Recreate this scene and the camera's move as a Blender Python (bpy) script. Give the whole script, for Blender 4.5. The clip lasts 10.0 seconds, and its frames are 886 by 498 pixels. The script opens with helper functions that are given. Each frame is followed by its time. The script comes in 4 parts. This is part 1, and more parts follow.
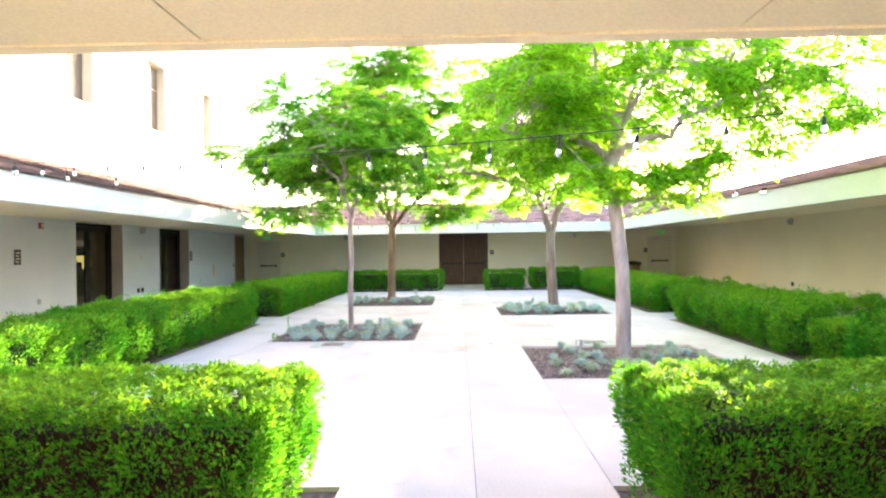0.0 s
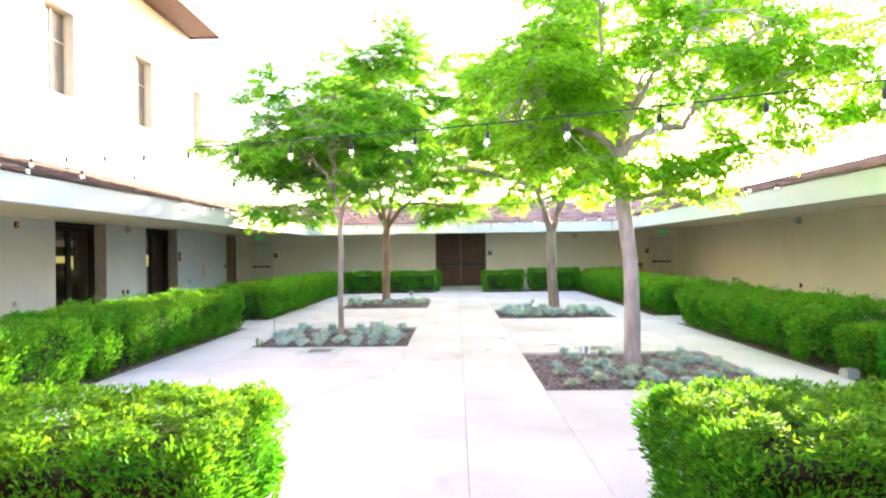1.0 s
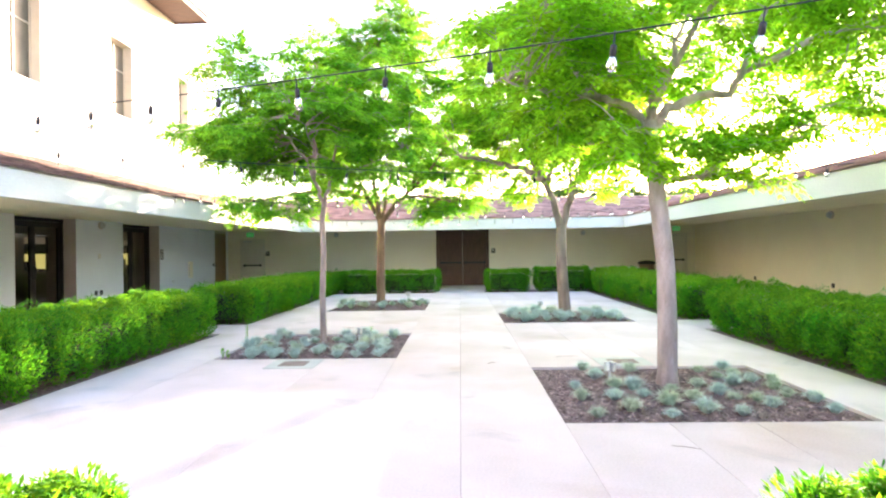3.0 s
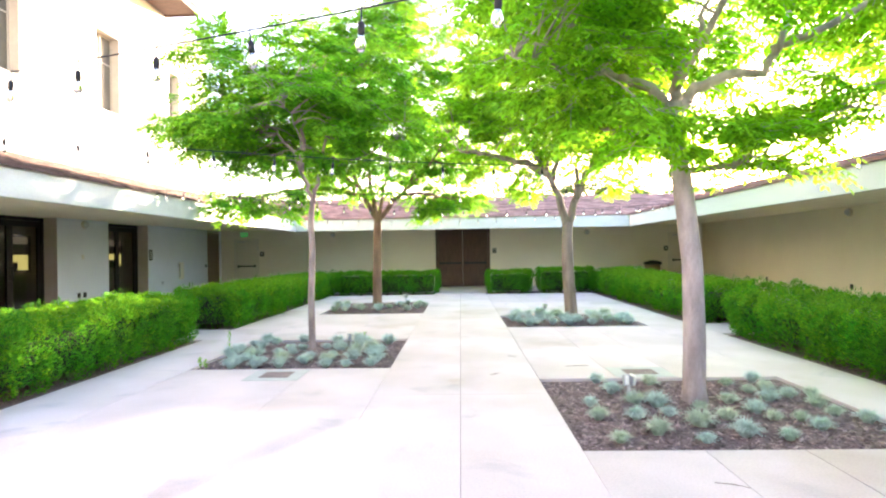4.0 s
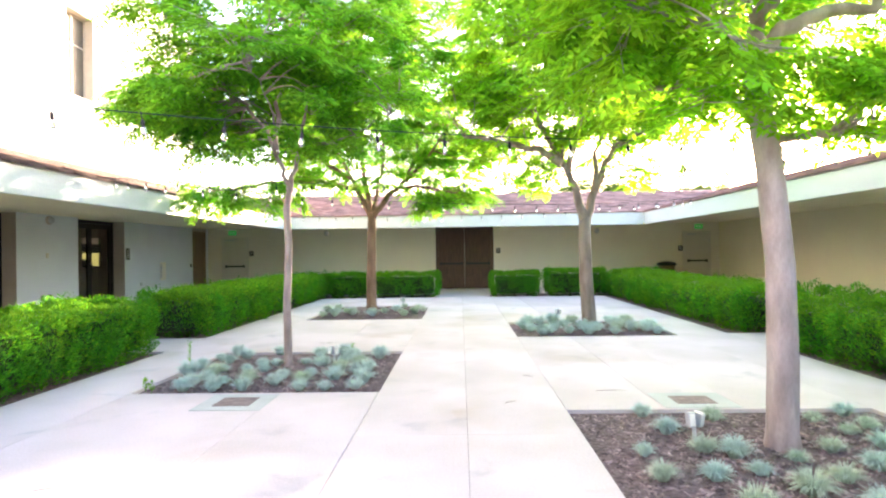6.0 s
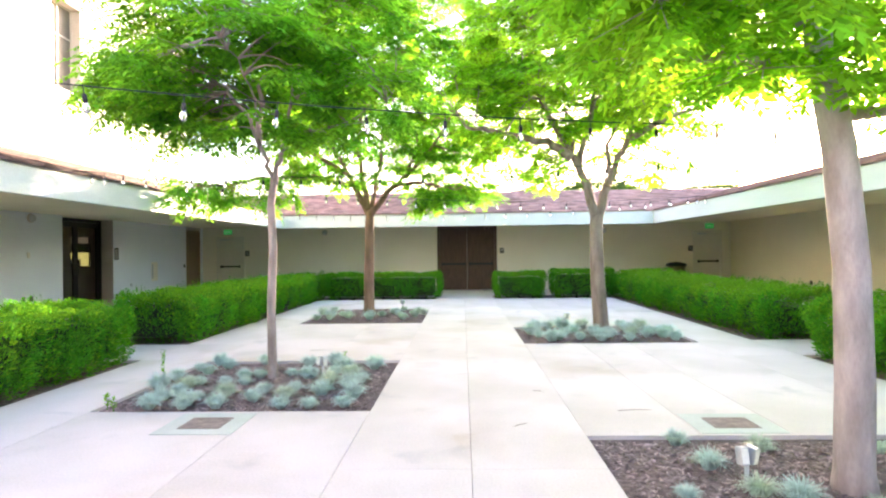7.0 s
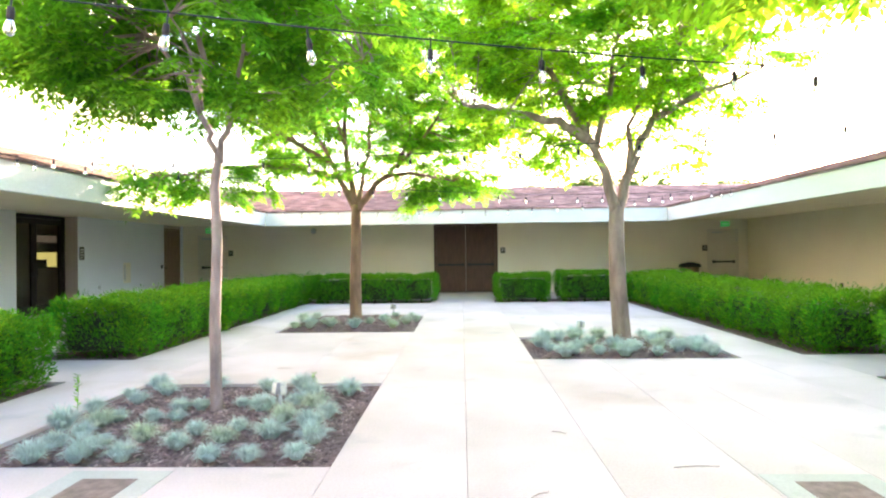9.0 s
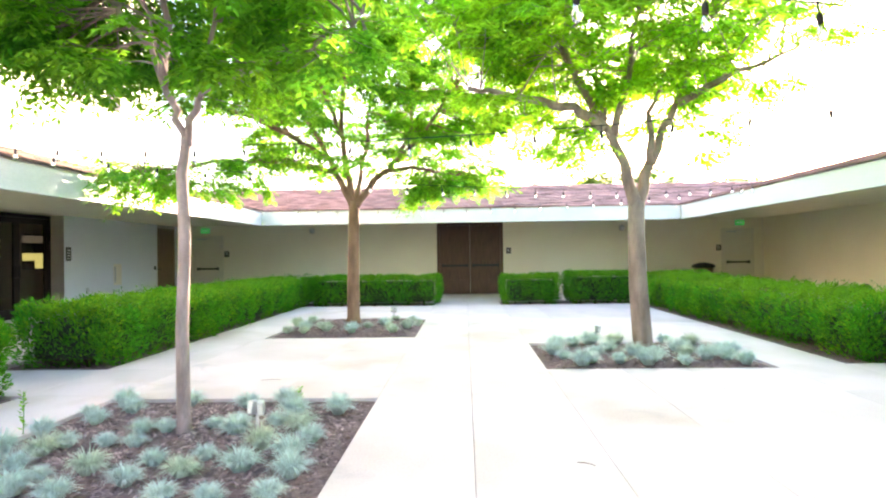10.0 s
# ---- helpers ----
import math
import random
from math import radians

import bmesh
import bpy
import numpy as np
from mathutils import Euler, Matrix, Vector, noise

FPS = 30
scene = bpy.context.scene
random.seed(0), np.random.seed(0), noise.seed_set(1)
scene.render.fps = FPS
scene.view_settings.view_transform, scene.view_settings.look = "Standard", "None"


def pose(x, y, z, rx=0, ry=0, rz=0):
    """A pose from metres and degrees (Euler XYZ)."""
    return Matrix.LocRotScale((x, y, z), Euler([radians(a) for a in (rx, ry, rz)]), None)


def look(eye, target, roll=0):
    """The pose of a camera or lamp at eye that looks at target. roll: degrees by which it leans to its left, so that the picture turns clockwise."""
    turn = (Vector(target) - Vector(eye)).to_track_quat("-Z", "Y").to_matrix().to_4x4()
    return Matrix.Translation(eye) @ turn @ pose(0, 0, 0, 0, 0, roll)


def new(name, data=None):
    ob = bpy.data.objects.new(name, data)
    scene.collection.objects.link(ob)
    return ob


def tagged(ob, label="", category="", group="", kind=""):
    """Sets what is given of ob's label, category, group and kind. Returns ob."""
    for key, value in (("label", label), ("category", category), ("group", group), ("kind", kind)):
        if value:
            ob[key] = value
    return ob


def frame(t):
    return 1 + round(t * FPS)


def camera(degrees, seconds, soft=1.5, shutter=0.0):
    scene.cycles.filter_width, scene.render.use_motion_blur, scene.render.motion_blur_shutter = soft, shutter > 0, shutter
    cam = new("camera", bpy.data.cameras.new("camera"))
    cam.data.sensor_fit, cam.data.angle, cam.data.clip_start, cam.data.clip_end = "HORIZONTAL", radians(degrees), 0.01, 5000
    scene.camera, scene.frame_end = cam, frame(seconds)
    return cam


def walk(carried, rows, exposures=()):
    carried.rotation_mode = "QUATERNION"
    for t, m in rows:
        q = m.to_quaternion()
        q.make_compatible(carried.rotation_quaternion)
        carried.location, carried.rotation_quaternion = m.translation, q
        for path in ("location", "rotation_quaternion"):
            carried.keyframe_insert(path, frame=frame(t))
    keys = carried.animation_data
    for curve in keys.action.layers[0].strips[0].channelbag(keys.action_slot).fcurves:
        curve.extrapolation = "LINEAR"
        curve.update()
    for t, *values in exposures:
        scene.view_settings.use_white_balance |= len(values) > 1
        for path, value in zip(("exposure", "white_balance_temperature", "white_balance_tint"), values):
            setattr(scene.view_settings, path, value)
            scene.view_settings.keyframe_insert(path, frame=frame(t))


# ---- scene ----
cam = camera(72.0, 10.0, soft=2.15)
PATH = [
    (0, (0.201, 0.309, 1.536), (0.149, 2.308, 1.544), -0.8),
    (0.5, (0.224, 0.611, 1.532), (0.17, 2.611, 1.542), -0.9),
    (1, (0.231, 0.963, 1.518), (0.186, 2.962, 1.529), -0.8),
    (1.5, (0.264, 1.323, 1.491), (0.221, 3.323, 1.501), -0.9),
    (2, (0.289, 1.683, 1.489), (0.231, 3.682, 1.502), -0.9),
    (2.5, (0.3, 2.046, 1.479), (0.244, 4.045, 1.486), -0.8),
    (4, (0.312, 3.166, 1.459), (0.255, 5.165, 1.468), -0.9),
    (4.5, (0.295, 3.561, 1.437), (0.233, 5.56, 1.446), -0.8),
    (5, (0.285, 3.909, 1.432), (0.23, 5.908, 1.445), -0.8),
    (5.5, (0.265, 4.273, 1.415), (0.21, 6.272, 1.427), -0.8),
    (7, (0.25, 5.406, 1.415), (0.185, 7.405, 1.427), -0.7),
    (7.5, (0.285, 5.773, 1.4), (0.226, 7.772, 1.416), -0.7),
    (8, (0.293, 6.159, 1.395), (0.231, 8.158, 1.411), -0.8),
    (8.5, (0.291, 6.526, 1.397), (0.227, 8.525, 1.413), -0.8),
    (9, (0.274, 6.915, 1.38), (0.212, 8.914, 1.395), -0.7),
    (9.5, (0.251, 7.29, 1.35), (0.188, 9.289, 1.371), -0.7),
    (10, (0.249, 7.681, 1.344), (0.176, 9.68, 1.364), -0.8),
]
walk(cam, [(t, look(eye, target, roll)) for t, eye, target, roll in PATH], [(0.0, 3.5, 6700, 27), (1.5, 3.4, 6700, 27), (8.2, 3.4, 6700, 27), (9.0, 3.52, 6800, 27), (10.0, 3.62, 6800, 27)])

# ---- light ----
SUN_AZ, SUN_EL = radians(24.0), radians(9.3)
world = bpy.data.worlds.new("sky")
scene.world = world
world.use_nodes = True
wn = world.node_tree
wn.nodes.clear()
sky = wn.nodes.new("ShaderNodeTexSky")
sky.sky_type = "NISHITA"
sky.sun_disc = False
sky.sun_elevation, sky.sun_rotation = SUN_EL, SUN_AZ
sky.air_density, sky.dust_density, sky.ozone_density = 1.0, 1.2, 1.0
bg = wn.nodes.new("ShaderNodeBackground")
bg.inputs["Strength"].default_value = 0.15
wo = wn.nodes.new("ShaderNodeOutputWorld")
wn.links.new(sky.outputs[0], bg.inputs[0])
wn.links.new(bg.outputs[0], wo.inputs[0])

sun_data = bpy.data.lights.new("sun", "SUN")
sun_data.energy, sun_data.angle, sun_data.color = 4.0, radians(0.6), (1.0, 0.86, 0.62)
sun = new("sun", sun_data)
sun_dir = Vector((math.sin(SUN_AZ) * math.cos(SUN_EL), math.cos(SUN_AZ) * math.cos(SUN_EL), math.sin(SUN_EL)))
sun.matrix_world = look(sun_dir * 60, (0, 0, 0))


# ---- materials ----
def mat(name, col, col2=None, scale=6.0, fine=90.0, rough=0.7, bump=0.15, metal=0.0, island=0.0, objrand=0.0, spec=0.4, stretch=(1, 1, 1), sharp=(0.35, 0.65), stains=()):
    """Two-scale procedural surface: broad stains and fine grain, with relief."""
    m = bpy.data.materials.new(name)
    m.use_nodes = True
    nt = m.node_tree
    n, l = nt.nodes, nt.links
    bs = n["Principled BSDF"]
    col2 = col2 or tuple(c * 0.75 for c in col)
    tc = n.new("ShaderNodeTexCoord")
    mp = n.new("ShaderNodeMapping")
    mp.inputs["Scale"].default_value = stretch
    l.new(tc.outputs["Object"], mp.inputs["Vector"])
    big = n.new("ShaderNodeTexNoise")
    big.inputs["Scale"].default_value, big.inputs["Detail"].default_value = scale, 5
    l.new(mp.outputs[0], big.inputs["Vector"])
    small = n.new("ShaderNodeTexNoise")
    small.inputs["Scale"].default_value, small.inputs["Detail"].default_value = fine, 3
    l.new(mp.outputs[0], small.inputs["Vector"])
    ramp = n.new("ShaderNodeValToRGB")
    ramp.color_ramp.elements[0].position, ramp.color_ramp.elements[1].position = sharp
    ramp.color_ramp.elements[0].color, ramp.color_ramp.elements[1].color = (*col2, 1), (*col, 1)
    l.new(big.outputs["Fac"], ramp.inputs[0])
    hsv = n.new("ShaderNodeHueSaturation")
    colour = ramp.outputs[0]
    for tint, size, lo, hi, most in stains:
        sn = n.new("ShaderNodeTexNoise")
        sn.inputs["Scale"].default_value, sn.inputs["Detail"].default_value, sn.inputs["Distortion"].default_value = size, 6, 0.6
        geo = n.new("ShaderNodeNewGeometry")
        l.new(geo.outputs["Position"], sn.inputs["Vector"])
        sr = n.new("ShaderNodeMapRange")
        sr.inputs["From Min"].default_value, sr.inputs["From Max"].default_value, sr.inputs["To Max"].default_value = lo, hi, most
        l.new(sn.outputs["Fac"], sr.inputs["Value"])
        mx = n.new("ShaderNodeMix")
        mx.data_type = "RGBA"
        l.new(sr.outputs[0], mx.inputs[0])
        l.new(colour, mx.inputs[6])
        mx.inputs[7].default_value = (*tint, 1)
        colour = mx.outputs[2]
    l.new(colour, hsv.inputs["Color"])
    mr = n.new("ShaderNodeMapRange")
    mr.inputs["To Min"].default_value, mr.inputs["To Max"].default_value = 0.82, 1.18
    l.new(small.outputs["Fac"], mr.inputs["Value"])
    value = mr.outputs[0]
    for amount, kind in ((island, "island"), (objrand, "object")):
        if amount:
            src = n.new("ShaderNodeNewGeometry").outputs["Random Per Island"] if kind == "island" else n.new("ShaderNodeObjectInfo").outputs["Random"]
            rr = n.new("ShaderNodeMapRange")
            rr.inputs["To Min"].default_value, rr.inputs["To Max"].default_value = 1 - amount, 1 + amount
            l.new(src, rr.inputs["Value"])
            mu = n.new("ShaderNodeMath")
            mu.operation = "MULTIPLY"
            l.new(value, mu.inputs[0])
            l.new(rr.outputs[0], mu.inputs[1])
            value = mu.outputs[0]
    l.new(value, hsv.inputs["Value"])
    l.new(hsv.outputs[0], bs.inputs["Base Color"])
    bs.inputs["Roughness"].default_value, bs.inputs["Metallic"].default_value = rough, metal
    bs.inputs["Specular IOR Level"].default_value = spec
    if bump:
        b = n.new("ShaderNodeBump")
        b.inputs["Strength"].default_value, b.inputs["Distance"].default_value = bump, 0.01
        l.new(small.outputs["Fac"], b.inputs["Height"])
        l.new(b.outputs[0], bs.inputs["Normal"])
    return m


def leaf_mat(name, col, thin, vary=0.35, through_light=0.5, hue=0.03, rough=0.5, gloss=0.3):
    """Leaf: diffuse and glossy face, light passing through the blade; each leaf differs a little."""
    m = bpy.data.materials.new(name)
    m.use_nodes = True
    nt = m.node_tree
    n, l = nt.nodes, nt.links
    bs, out = n["Principled BSDF"], n["Material Output"]
    geo = n.new("ShaderNodeNewGeometry")
    mix = []
    for c in (col, thin):
        h = n.new("ShaderNodeHueSaturation")
        h.inputs["Color"].default_value = (*c, 1)
        r1 = n.new("ShaderNodeMapRange")
        r1.inputs["To Min"].default_value, r1.inputs["To Max"].default_value = 1 - vary, 1 + vary
        l.new(geo.outputs["Random Per Island"], r1.inputs["Value"])
        l.new(r1.outputs[0], h.inputs["Value"])
        w = n.new("ShaderNodeTexNoise")
        w.inputs["Scale"].default_value = 1.7
        tc = n.new("ShaderNodeTexCoord")
        l.new(tc.outputs["Object"], w.inputs["Vector"])
        r2 = n.new("ShaderNodeMapRange")
        r2.inputs["To Min"].default_value, r2.inputs["To Max"].default_value = 0.5 - hue, 0.5 + hue
        l.new(w.outputs["Fac"], r2.inputs["Value"])
        l.new(r2.outputs[0], h.inputs["Hue"])
        mix.append(h)
    l.new(mix[0].outputs[0], bs.inputs["Base Color"])
    bs.inputs["Roughness"].default_value = rough
    bs.inputs["Specular IOR Level"].default_value = gloss
    tr = n.new("ShaderNodeBsdfTranslucent")
    l.new(mix[1].outputs[0], tr.inputs["Color"])
    ms = n.new("ShaderNodeMixShader")
    ms.inputs[0].default_value = through_light
    l.new(bs.outputs[0], ms.inputs[1])
    l.new(tr.outputs[0], ms.inputs[2])
    l.new(ms.outputs[0], out.inputs["Surface"])
    return m


def glow_mat(name, col, strength):
    m = bpy.data.materials.new(name)
    m.use_nodes = True
    b = m.node_tree.nodes["Principled BSDF"]
    b.inputs["Base Color"].default_value = (*col, 1)
    b.inputs["Emission Color"].default_value = (*col, 1)
    b.inputs["Emission Strength"].default_value = strength
    return m


def glass_mat(name, col, rough=0.03):
    m = bpy.data.materials.new(name)
    m.use_nodes = True
    b = m.node_tree.nodes["Principled BSDF"]
    b.inputs["Base Color"].default_value = (*col, 1)
    b.inputs["Transmission Weight"].default_value = 1.0
    b.inputs["Roughness"].default_value = rough
    b.inputs["IOR"].default_value = 1.45
    return m


M_CONC = mat("pale concrete", (0.66, 0.583, 0.605), (0.5, 0.45, 0.44), 0.7, 60, 0.85, 0.1, objrand=0.03, sharp=(0.25, 0.6), stains=(((0.42, 0.34, 0.28), 0.45, 0.56, 0.75, 0.75), ((0.36, 0.35, 0.38), 1.6, 0.6, 0.75, 0.6), ((0.4, 0.26, 0.14), 0.8, 0.66, 0.8, 0.7)))
M_COVE = mat("walkway concrete", (0.62, 0.59, 0.55), (0.53, 0.5, 0.46), 1.2, 70, 0.7, 0.1)
M_DRAINC = mat("drain concrete", (0.5, 0.53, 0.52), (0.43, 0.46, 0.45), 2.0, 60, 0.85, 0.1)
M_MULCH = mat("bark mulch", (0.225, 0.158, 0.162), (0.105, 0.069, 0.073), 22, 160, 0.95, 0.9)
M_CHIP = mat("bark chip", (0.36, 0.272, 0.272), (0.175, 0.121, 0.121), 9, 120, 0.9, 0.4, island=0.55)
M_EARTH = mat("dry earth", (0.28, 0.22, 0.15), (0.16, 0.15, 0.08), 0.2, 8, 0.95, 0.4)
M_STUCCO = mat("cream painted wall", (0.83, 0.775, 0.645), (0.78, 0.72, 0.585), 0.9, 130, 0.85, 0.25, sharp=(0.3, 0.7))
# Side walls carry light in their colour: east glare-warm, west skylight-cool.
M_STUCCOE = mat("cream wall tinted by warm glare", (0.88, 0.79, 0.58), (0.83, 0.74, 0.53), 0.9, 130, 0.85, 0.25, sharp=(0.3, 0.7))
M_STUCCOW = mat("wall tinted by cool skylight", (0.76, 0.79, 0.83), (0.7, 0.73, 0.765), 0.9, 130, 0.85, 0.25, sharp=(0.3, 0.7))
M_WHITE = mat("white stucco", (0.82, 0.8, 0.76), (0.77, 0.75, 0.7), 0.7, 110, 0.85, 0.25)
M_SOFFIT = mat("cream soffit panel", (0.88, 0.8, 0.6), (0.84, 0.76, 0.56), 0.8, 90, 0.8, 0.08)
M_FASCIA = mat("white painted fascia", (0.82, 0.84, 0.83), (0.74, 0.76, 0.755), 1.5, 70, 0.6, 0.06, stretch=(1, 0.3, 2))
M_ROOF = mat("red brown roof tile", (0.38, 0.215, 0.195), (0.25, 0.135, 0.12), 2.5, 50, 0.85, 0.35, island=0.28)
M_ROOFW = mat("dark brown roof tile", (0.17, 0.105, 0.09), (0.09, 0.055, 0.048), 2.5, 50, 0.9, 0.35, island=0.4)
M_RSOFF = mat("brown timber soffit", (0.1, 0.05, 0.03), (0.06, 0.03, 0.018), 3, 60, 0.7, 0.2, stretch=(1, 8, 1))
M_WOOD = mat("dark stained wood", (0.105, 0.05, 0.034), (0.065, 0.03, 0.02), 4, 60, 0.5, 0.2, stretch=(6, 6, 0.6))
M_WOOD2 = mat("brown wood", (0.29, 0.185, 0.11), (0.21, 0.13, 0.078), 4, 60, 0.5, 0.2, stretch=(6, 6, 0.6))
M_BRONZE = mat("dark bronze frame", (0.035, 0.026, 0.022), (0.025, 0.018, 0.015), 5, 90, 0.4, 0.05, metal=0.6)
M_STEEL = mat("dark steel", (0.06, 0.055, 0.05), (0.04, 0.038, 0.035), 8, 90, 0.35, 0.05, metal=0.8)
M_GREYP = mat("grey painted metal", (0.55, 0.56, 0.58), (0.45, 0.46, 0.48), 9, 90, 0.45, 0.05, metal=0.3)
M_DOORP = mat("cream painted door", (0.7, 0.66, 0.57), (0.65, 0.61, 0.52), 1.5, 80, 0.55, 0.05)
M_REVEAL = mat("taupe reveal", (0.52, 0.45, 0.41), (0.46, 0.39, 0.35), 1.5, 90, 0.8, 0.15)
M_TAN = mat("tan window trim", (0.46, 0.43, 0.37), (0.4, 0.37, 0.32), 2, 60, 0.7, 0.1)
M_BLACK = mat("black rubber", (0.02, 0.02, 0.022), (0.015, 0.015, 0.016), 10, 90, 0.6, 0.05)
M_PLATE = mat("dark sign plate", (0.05, 0.035, 0.03), (0.035, 0.025, 0.02), 10, 90, 0.4, 0.02)
M_LIGHTBAR = mat("pale lettering", (0.7, 0.7, 0.68), (0.65, 0.65, 0.62), 10, 90, 0.5, 0.0)
M_RED = mat("red enamel", (0.35, 0.04, 0.03), (0.28, 0.03, 0.025), 10, 90, 0.4, 0.0)
M_BARK = mat("orange brown bark", (0.34, 0.205, 0.135), (0.17, 0.1, 0.07), 7, 60, 0.9, 0.8, stretch=(1, 1, 0.3))
M_BARKP = mat("pale smooth bark", (0.48, 0.4, 0.4), (0.29, 0.235, 0.23), 8, 70, 0.85, 0.5, stretch=(1, 1, 0.35))
M_BARKS = mat("young grey tan bark", (0.4, 0.31, 0.29), (0.24, 0.18, 0.165), 9, 70, 0.9, 0.5, stretch=(1, 1, 0.35))
M_BARKG = mat("grey tan bark", (0.34, 0.26, 0.215), (0.19, 0.14, 0.11), 7, 60, 0.9, 0.8, stretch=(1, 1, 0.3))
M_TWIG = mat("hedge twig", (0.1, 0.06, 0.035), (0.05, 0.035, 0.018), 9, 60, 0.9, 0.5)
# Hedge cores: twig and leaf colours darkened to stand for the shade inside.
M_TWIGSHADE = mat("shaded inner twigs", (0.05, 0.024, 0.012), (0.016, 0.01, 0.006), 24, 90, 0.95, 0.9)
M_LEAFSHADE = mat("shaded inner hedge foliage", (0.022, 0.045, 0.011), (0.012, 0.022, 0.006), 30, 120, 0.9, 0.9)
M_BULB = glass_mat("clear bulb glass", (0.97, 0.97, 0.95))
M_FIL = mat("white lamp base", (0.8, 0.8, 0.76), (0.75, 0.75, 0.7), 9, 90, 0.4, 0.0)
M_PANE = glass_mat("bronze tinted door glass", (0.46, 0.41, 0.34), 0.02)
M_GARDEN = glow_mat("sunlit garden beyond the far window", (0.9, 0.95, 0.33), 0.13)
M_GARDENP = glow_mat("pale daylight beyond the far window", (0.85, 0.82, 0.66), 0.02)
M_WPANE = mat("window pane and blind", (0.15, 0.138, 0.11), (0.11, 0.1, 0.082), 2, 40, 0.35, 0.0, spec=0.25)
M_GRATE = mat("rusty iron grate", (0.27, 0.21, 0.2), (0.17, 0.13, 0.125), 12, 90, 0.8, 0.3)
M_EXIT = glow_mat("green exit sign", (0.015, 0.42, 0.07), 0.062)
M_LEAF = leaf_mat("tree leaf", (0.095, 0.33, 0.02), (0.4, 0.78, 0.03), 0.4, 0.55, 0.04, 0.65, 0.14)
M_LEAFD = leaf_mat("darker tree leaf", (0.07, 0.285, 0.024), (0.3, 0.68, 0.032), 0.42, 0.5, 0.04, 0.65, 0.14)
M_LEAFB = leaf_mat("background tree leaf", (0.07, 0.16, 0.03), (0.15, 0.3, 0.03), 0.3, 0.4, 0.02)
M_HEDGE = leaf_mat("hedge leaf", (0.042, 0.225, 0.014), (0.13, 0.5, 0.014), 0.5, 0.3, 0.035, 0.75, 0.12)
# Lighter leaf for fresh tufts and weeds, and for hedge tops painted as lit.
M_HEDGEY = leaf_mat("light hedge leaf", (0.11, 0.31, 0.015), (0.28, 0.6, 0.018), 0.4, 0.35, 0.02, 0.75, 0.12)
M_FESCUE = leaf_mat("blue fescue blade", (0.52, 0.66, 0.65), (0.5, 0.65, 0.6), 0.22, 0.4, 0.02)
M_FESCUEG = leaf_mat("green fescue blade", (0.51, 0.62, 0.53), (0.52, 0.62, 0.48), 0.22, 0.4, 0.03)


# ---- builders ----
def place(name, bm, material, parent=None, label=""):
    me = bpy.data.meshes.new(name)
    bm.to_mesh(me)
    bm.free()
    me.materials.append(material)
    ob = new(name, me)
    if parent:
        ob.parent = parent
    if label:
        ob["label"] = label
    return ob


def part(name, bm, material, parent, label=""):
    return place(name, bm, material, parent, label)


def empty(name, at=(0, 0, 0), rz=0.0):
    ob = new(name)
    ob.empty_display_size = 0.1
    ob.matrix_basis = pose(*at, 0, 0, rz)
    return ob


def box(bm, x0, x1, y0, y1, z0, z1, bevel=0.0):
    vs = [bm.verts.new(p) for p in ((x0, y0, z0), (x1, y0, z0), (x1, y1, z0), (x0, y1, z0), (x0, y0, z1), (x1, y0, z1), (x1, y1, z1), (x0, y1, z1))]
    fs = [bm.faces.new([vs[i] for i in q]) for q in ((3, 2, 1, 0), (4, 5, 6, 7), (0, 1, 5, 4), (1, 2, 6, 5), (2, 3, 7, 6), (3, 0, 4, 7))]
    if bevel:
        es = list({e for f in fs for e in f.edges})
        bmesh.ops.bevel(bm, geom=es, offset=bevel, segments=2, affect="EDGES", profile=0.5)
    return bm


def boxes(*rows, bevel=0.0):
    bm = bmesh.new()
    for r in rows:
        box(bm, *r, bevel=bevel)
    return bm


def tube(bm, pts, radii, sides=10, wobble=0.0, seed=0):
    """A tapered round limb through the points."""
    rng = random.Random(seed)
    rings = []
    pts = [Vector(p) for p in pts]
    side = None
    for i, p in enumerate(pts):
        d = (pts[min(i + 1, len(pts) - 1)] - pts[max(i - 1, 0)]).normalized()
        if side is None:
            side = d.orthogonal().normalized()
        side = (side - d * side.dot(d)).normalized()
        up = d.cross(side)
        ring = []
        for k in range(sides):
            a = 2 * math.pi * k / sides
            r = radii[i] * (1 + wobble * (rng.random() - 0.5))
            ring.append(bm.verts.new(p + (side * math.cos(a) + up * math.sin(a)) * r))
        rings.append(ring)
    for a, b in zip(rings, rings[1:]):
        for k in range(sides):
            f = bm.faces.new((a[k], a[(k + 1) % sides], b[(k + 1) % sides], b[k]))
            f.smooth = True
    bm.faces.new(list(reversed(rings[0])))
    bm.faces.new(rings[-1])
    return bm


def lathe(bm, profile, sides=12, at=(0, 0, 0)):
    """A round body from (radius, height) rows, about z."""
    rings = [[bm.verts.new((at[0] + r * math.cos(2 * math.pi * k / sides), at[1] + r * math.sin(2 * math.pi * k / sides), at[2] + z)) for k in range(sides)] for r, z in profile]
    for a, b in zip(rings, rings[1:]):
        for k in range(sides):
            f = bm.faces.new((a[k], a[(k + 1) % sides], b[(k + 1) % sides], b[k]))
            f.smooth = True
    bm.faces.new(list(reversed(rings[0])))
    bm.faces.new(rings[-1])
    return bm


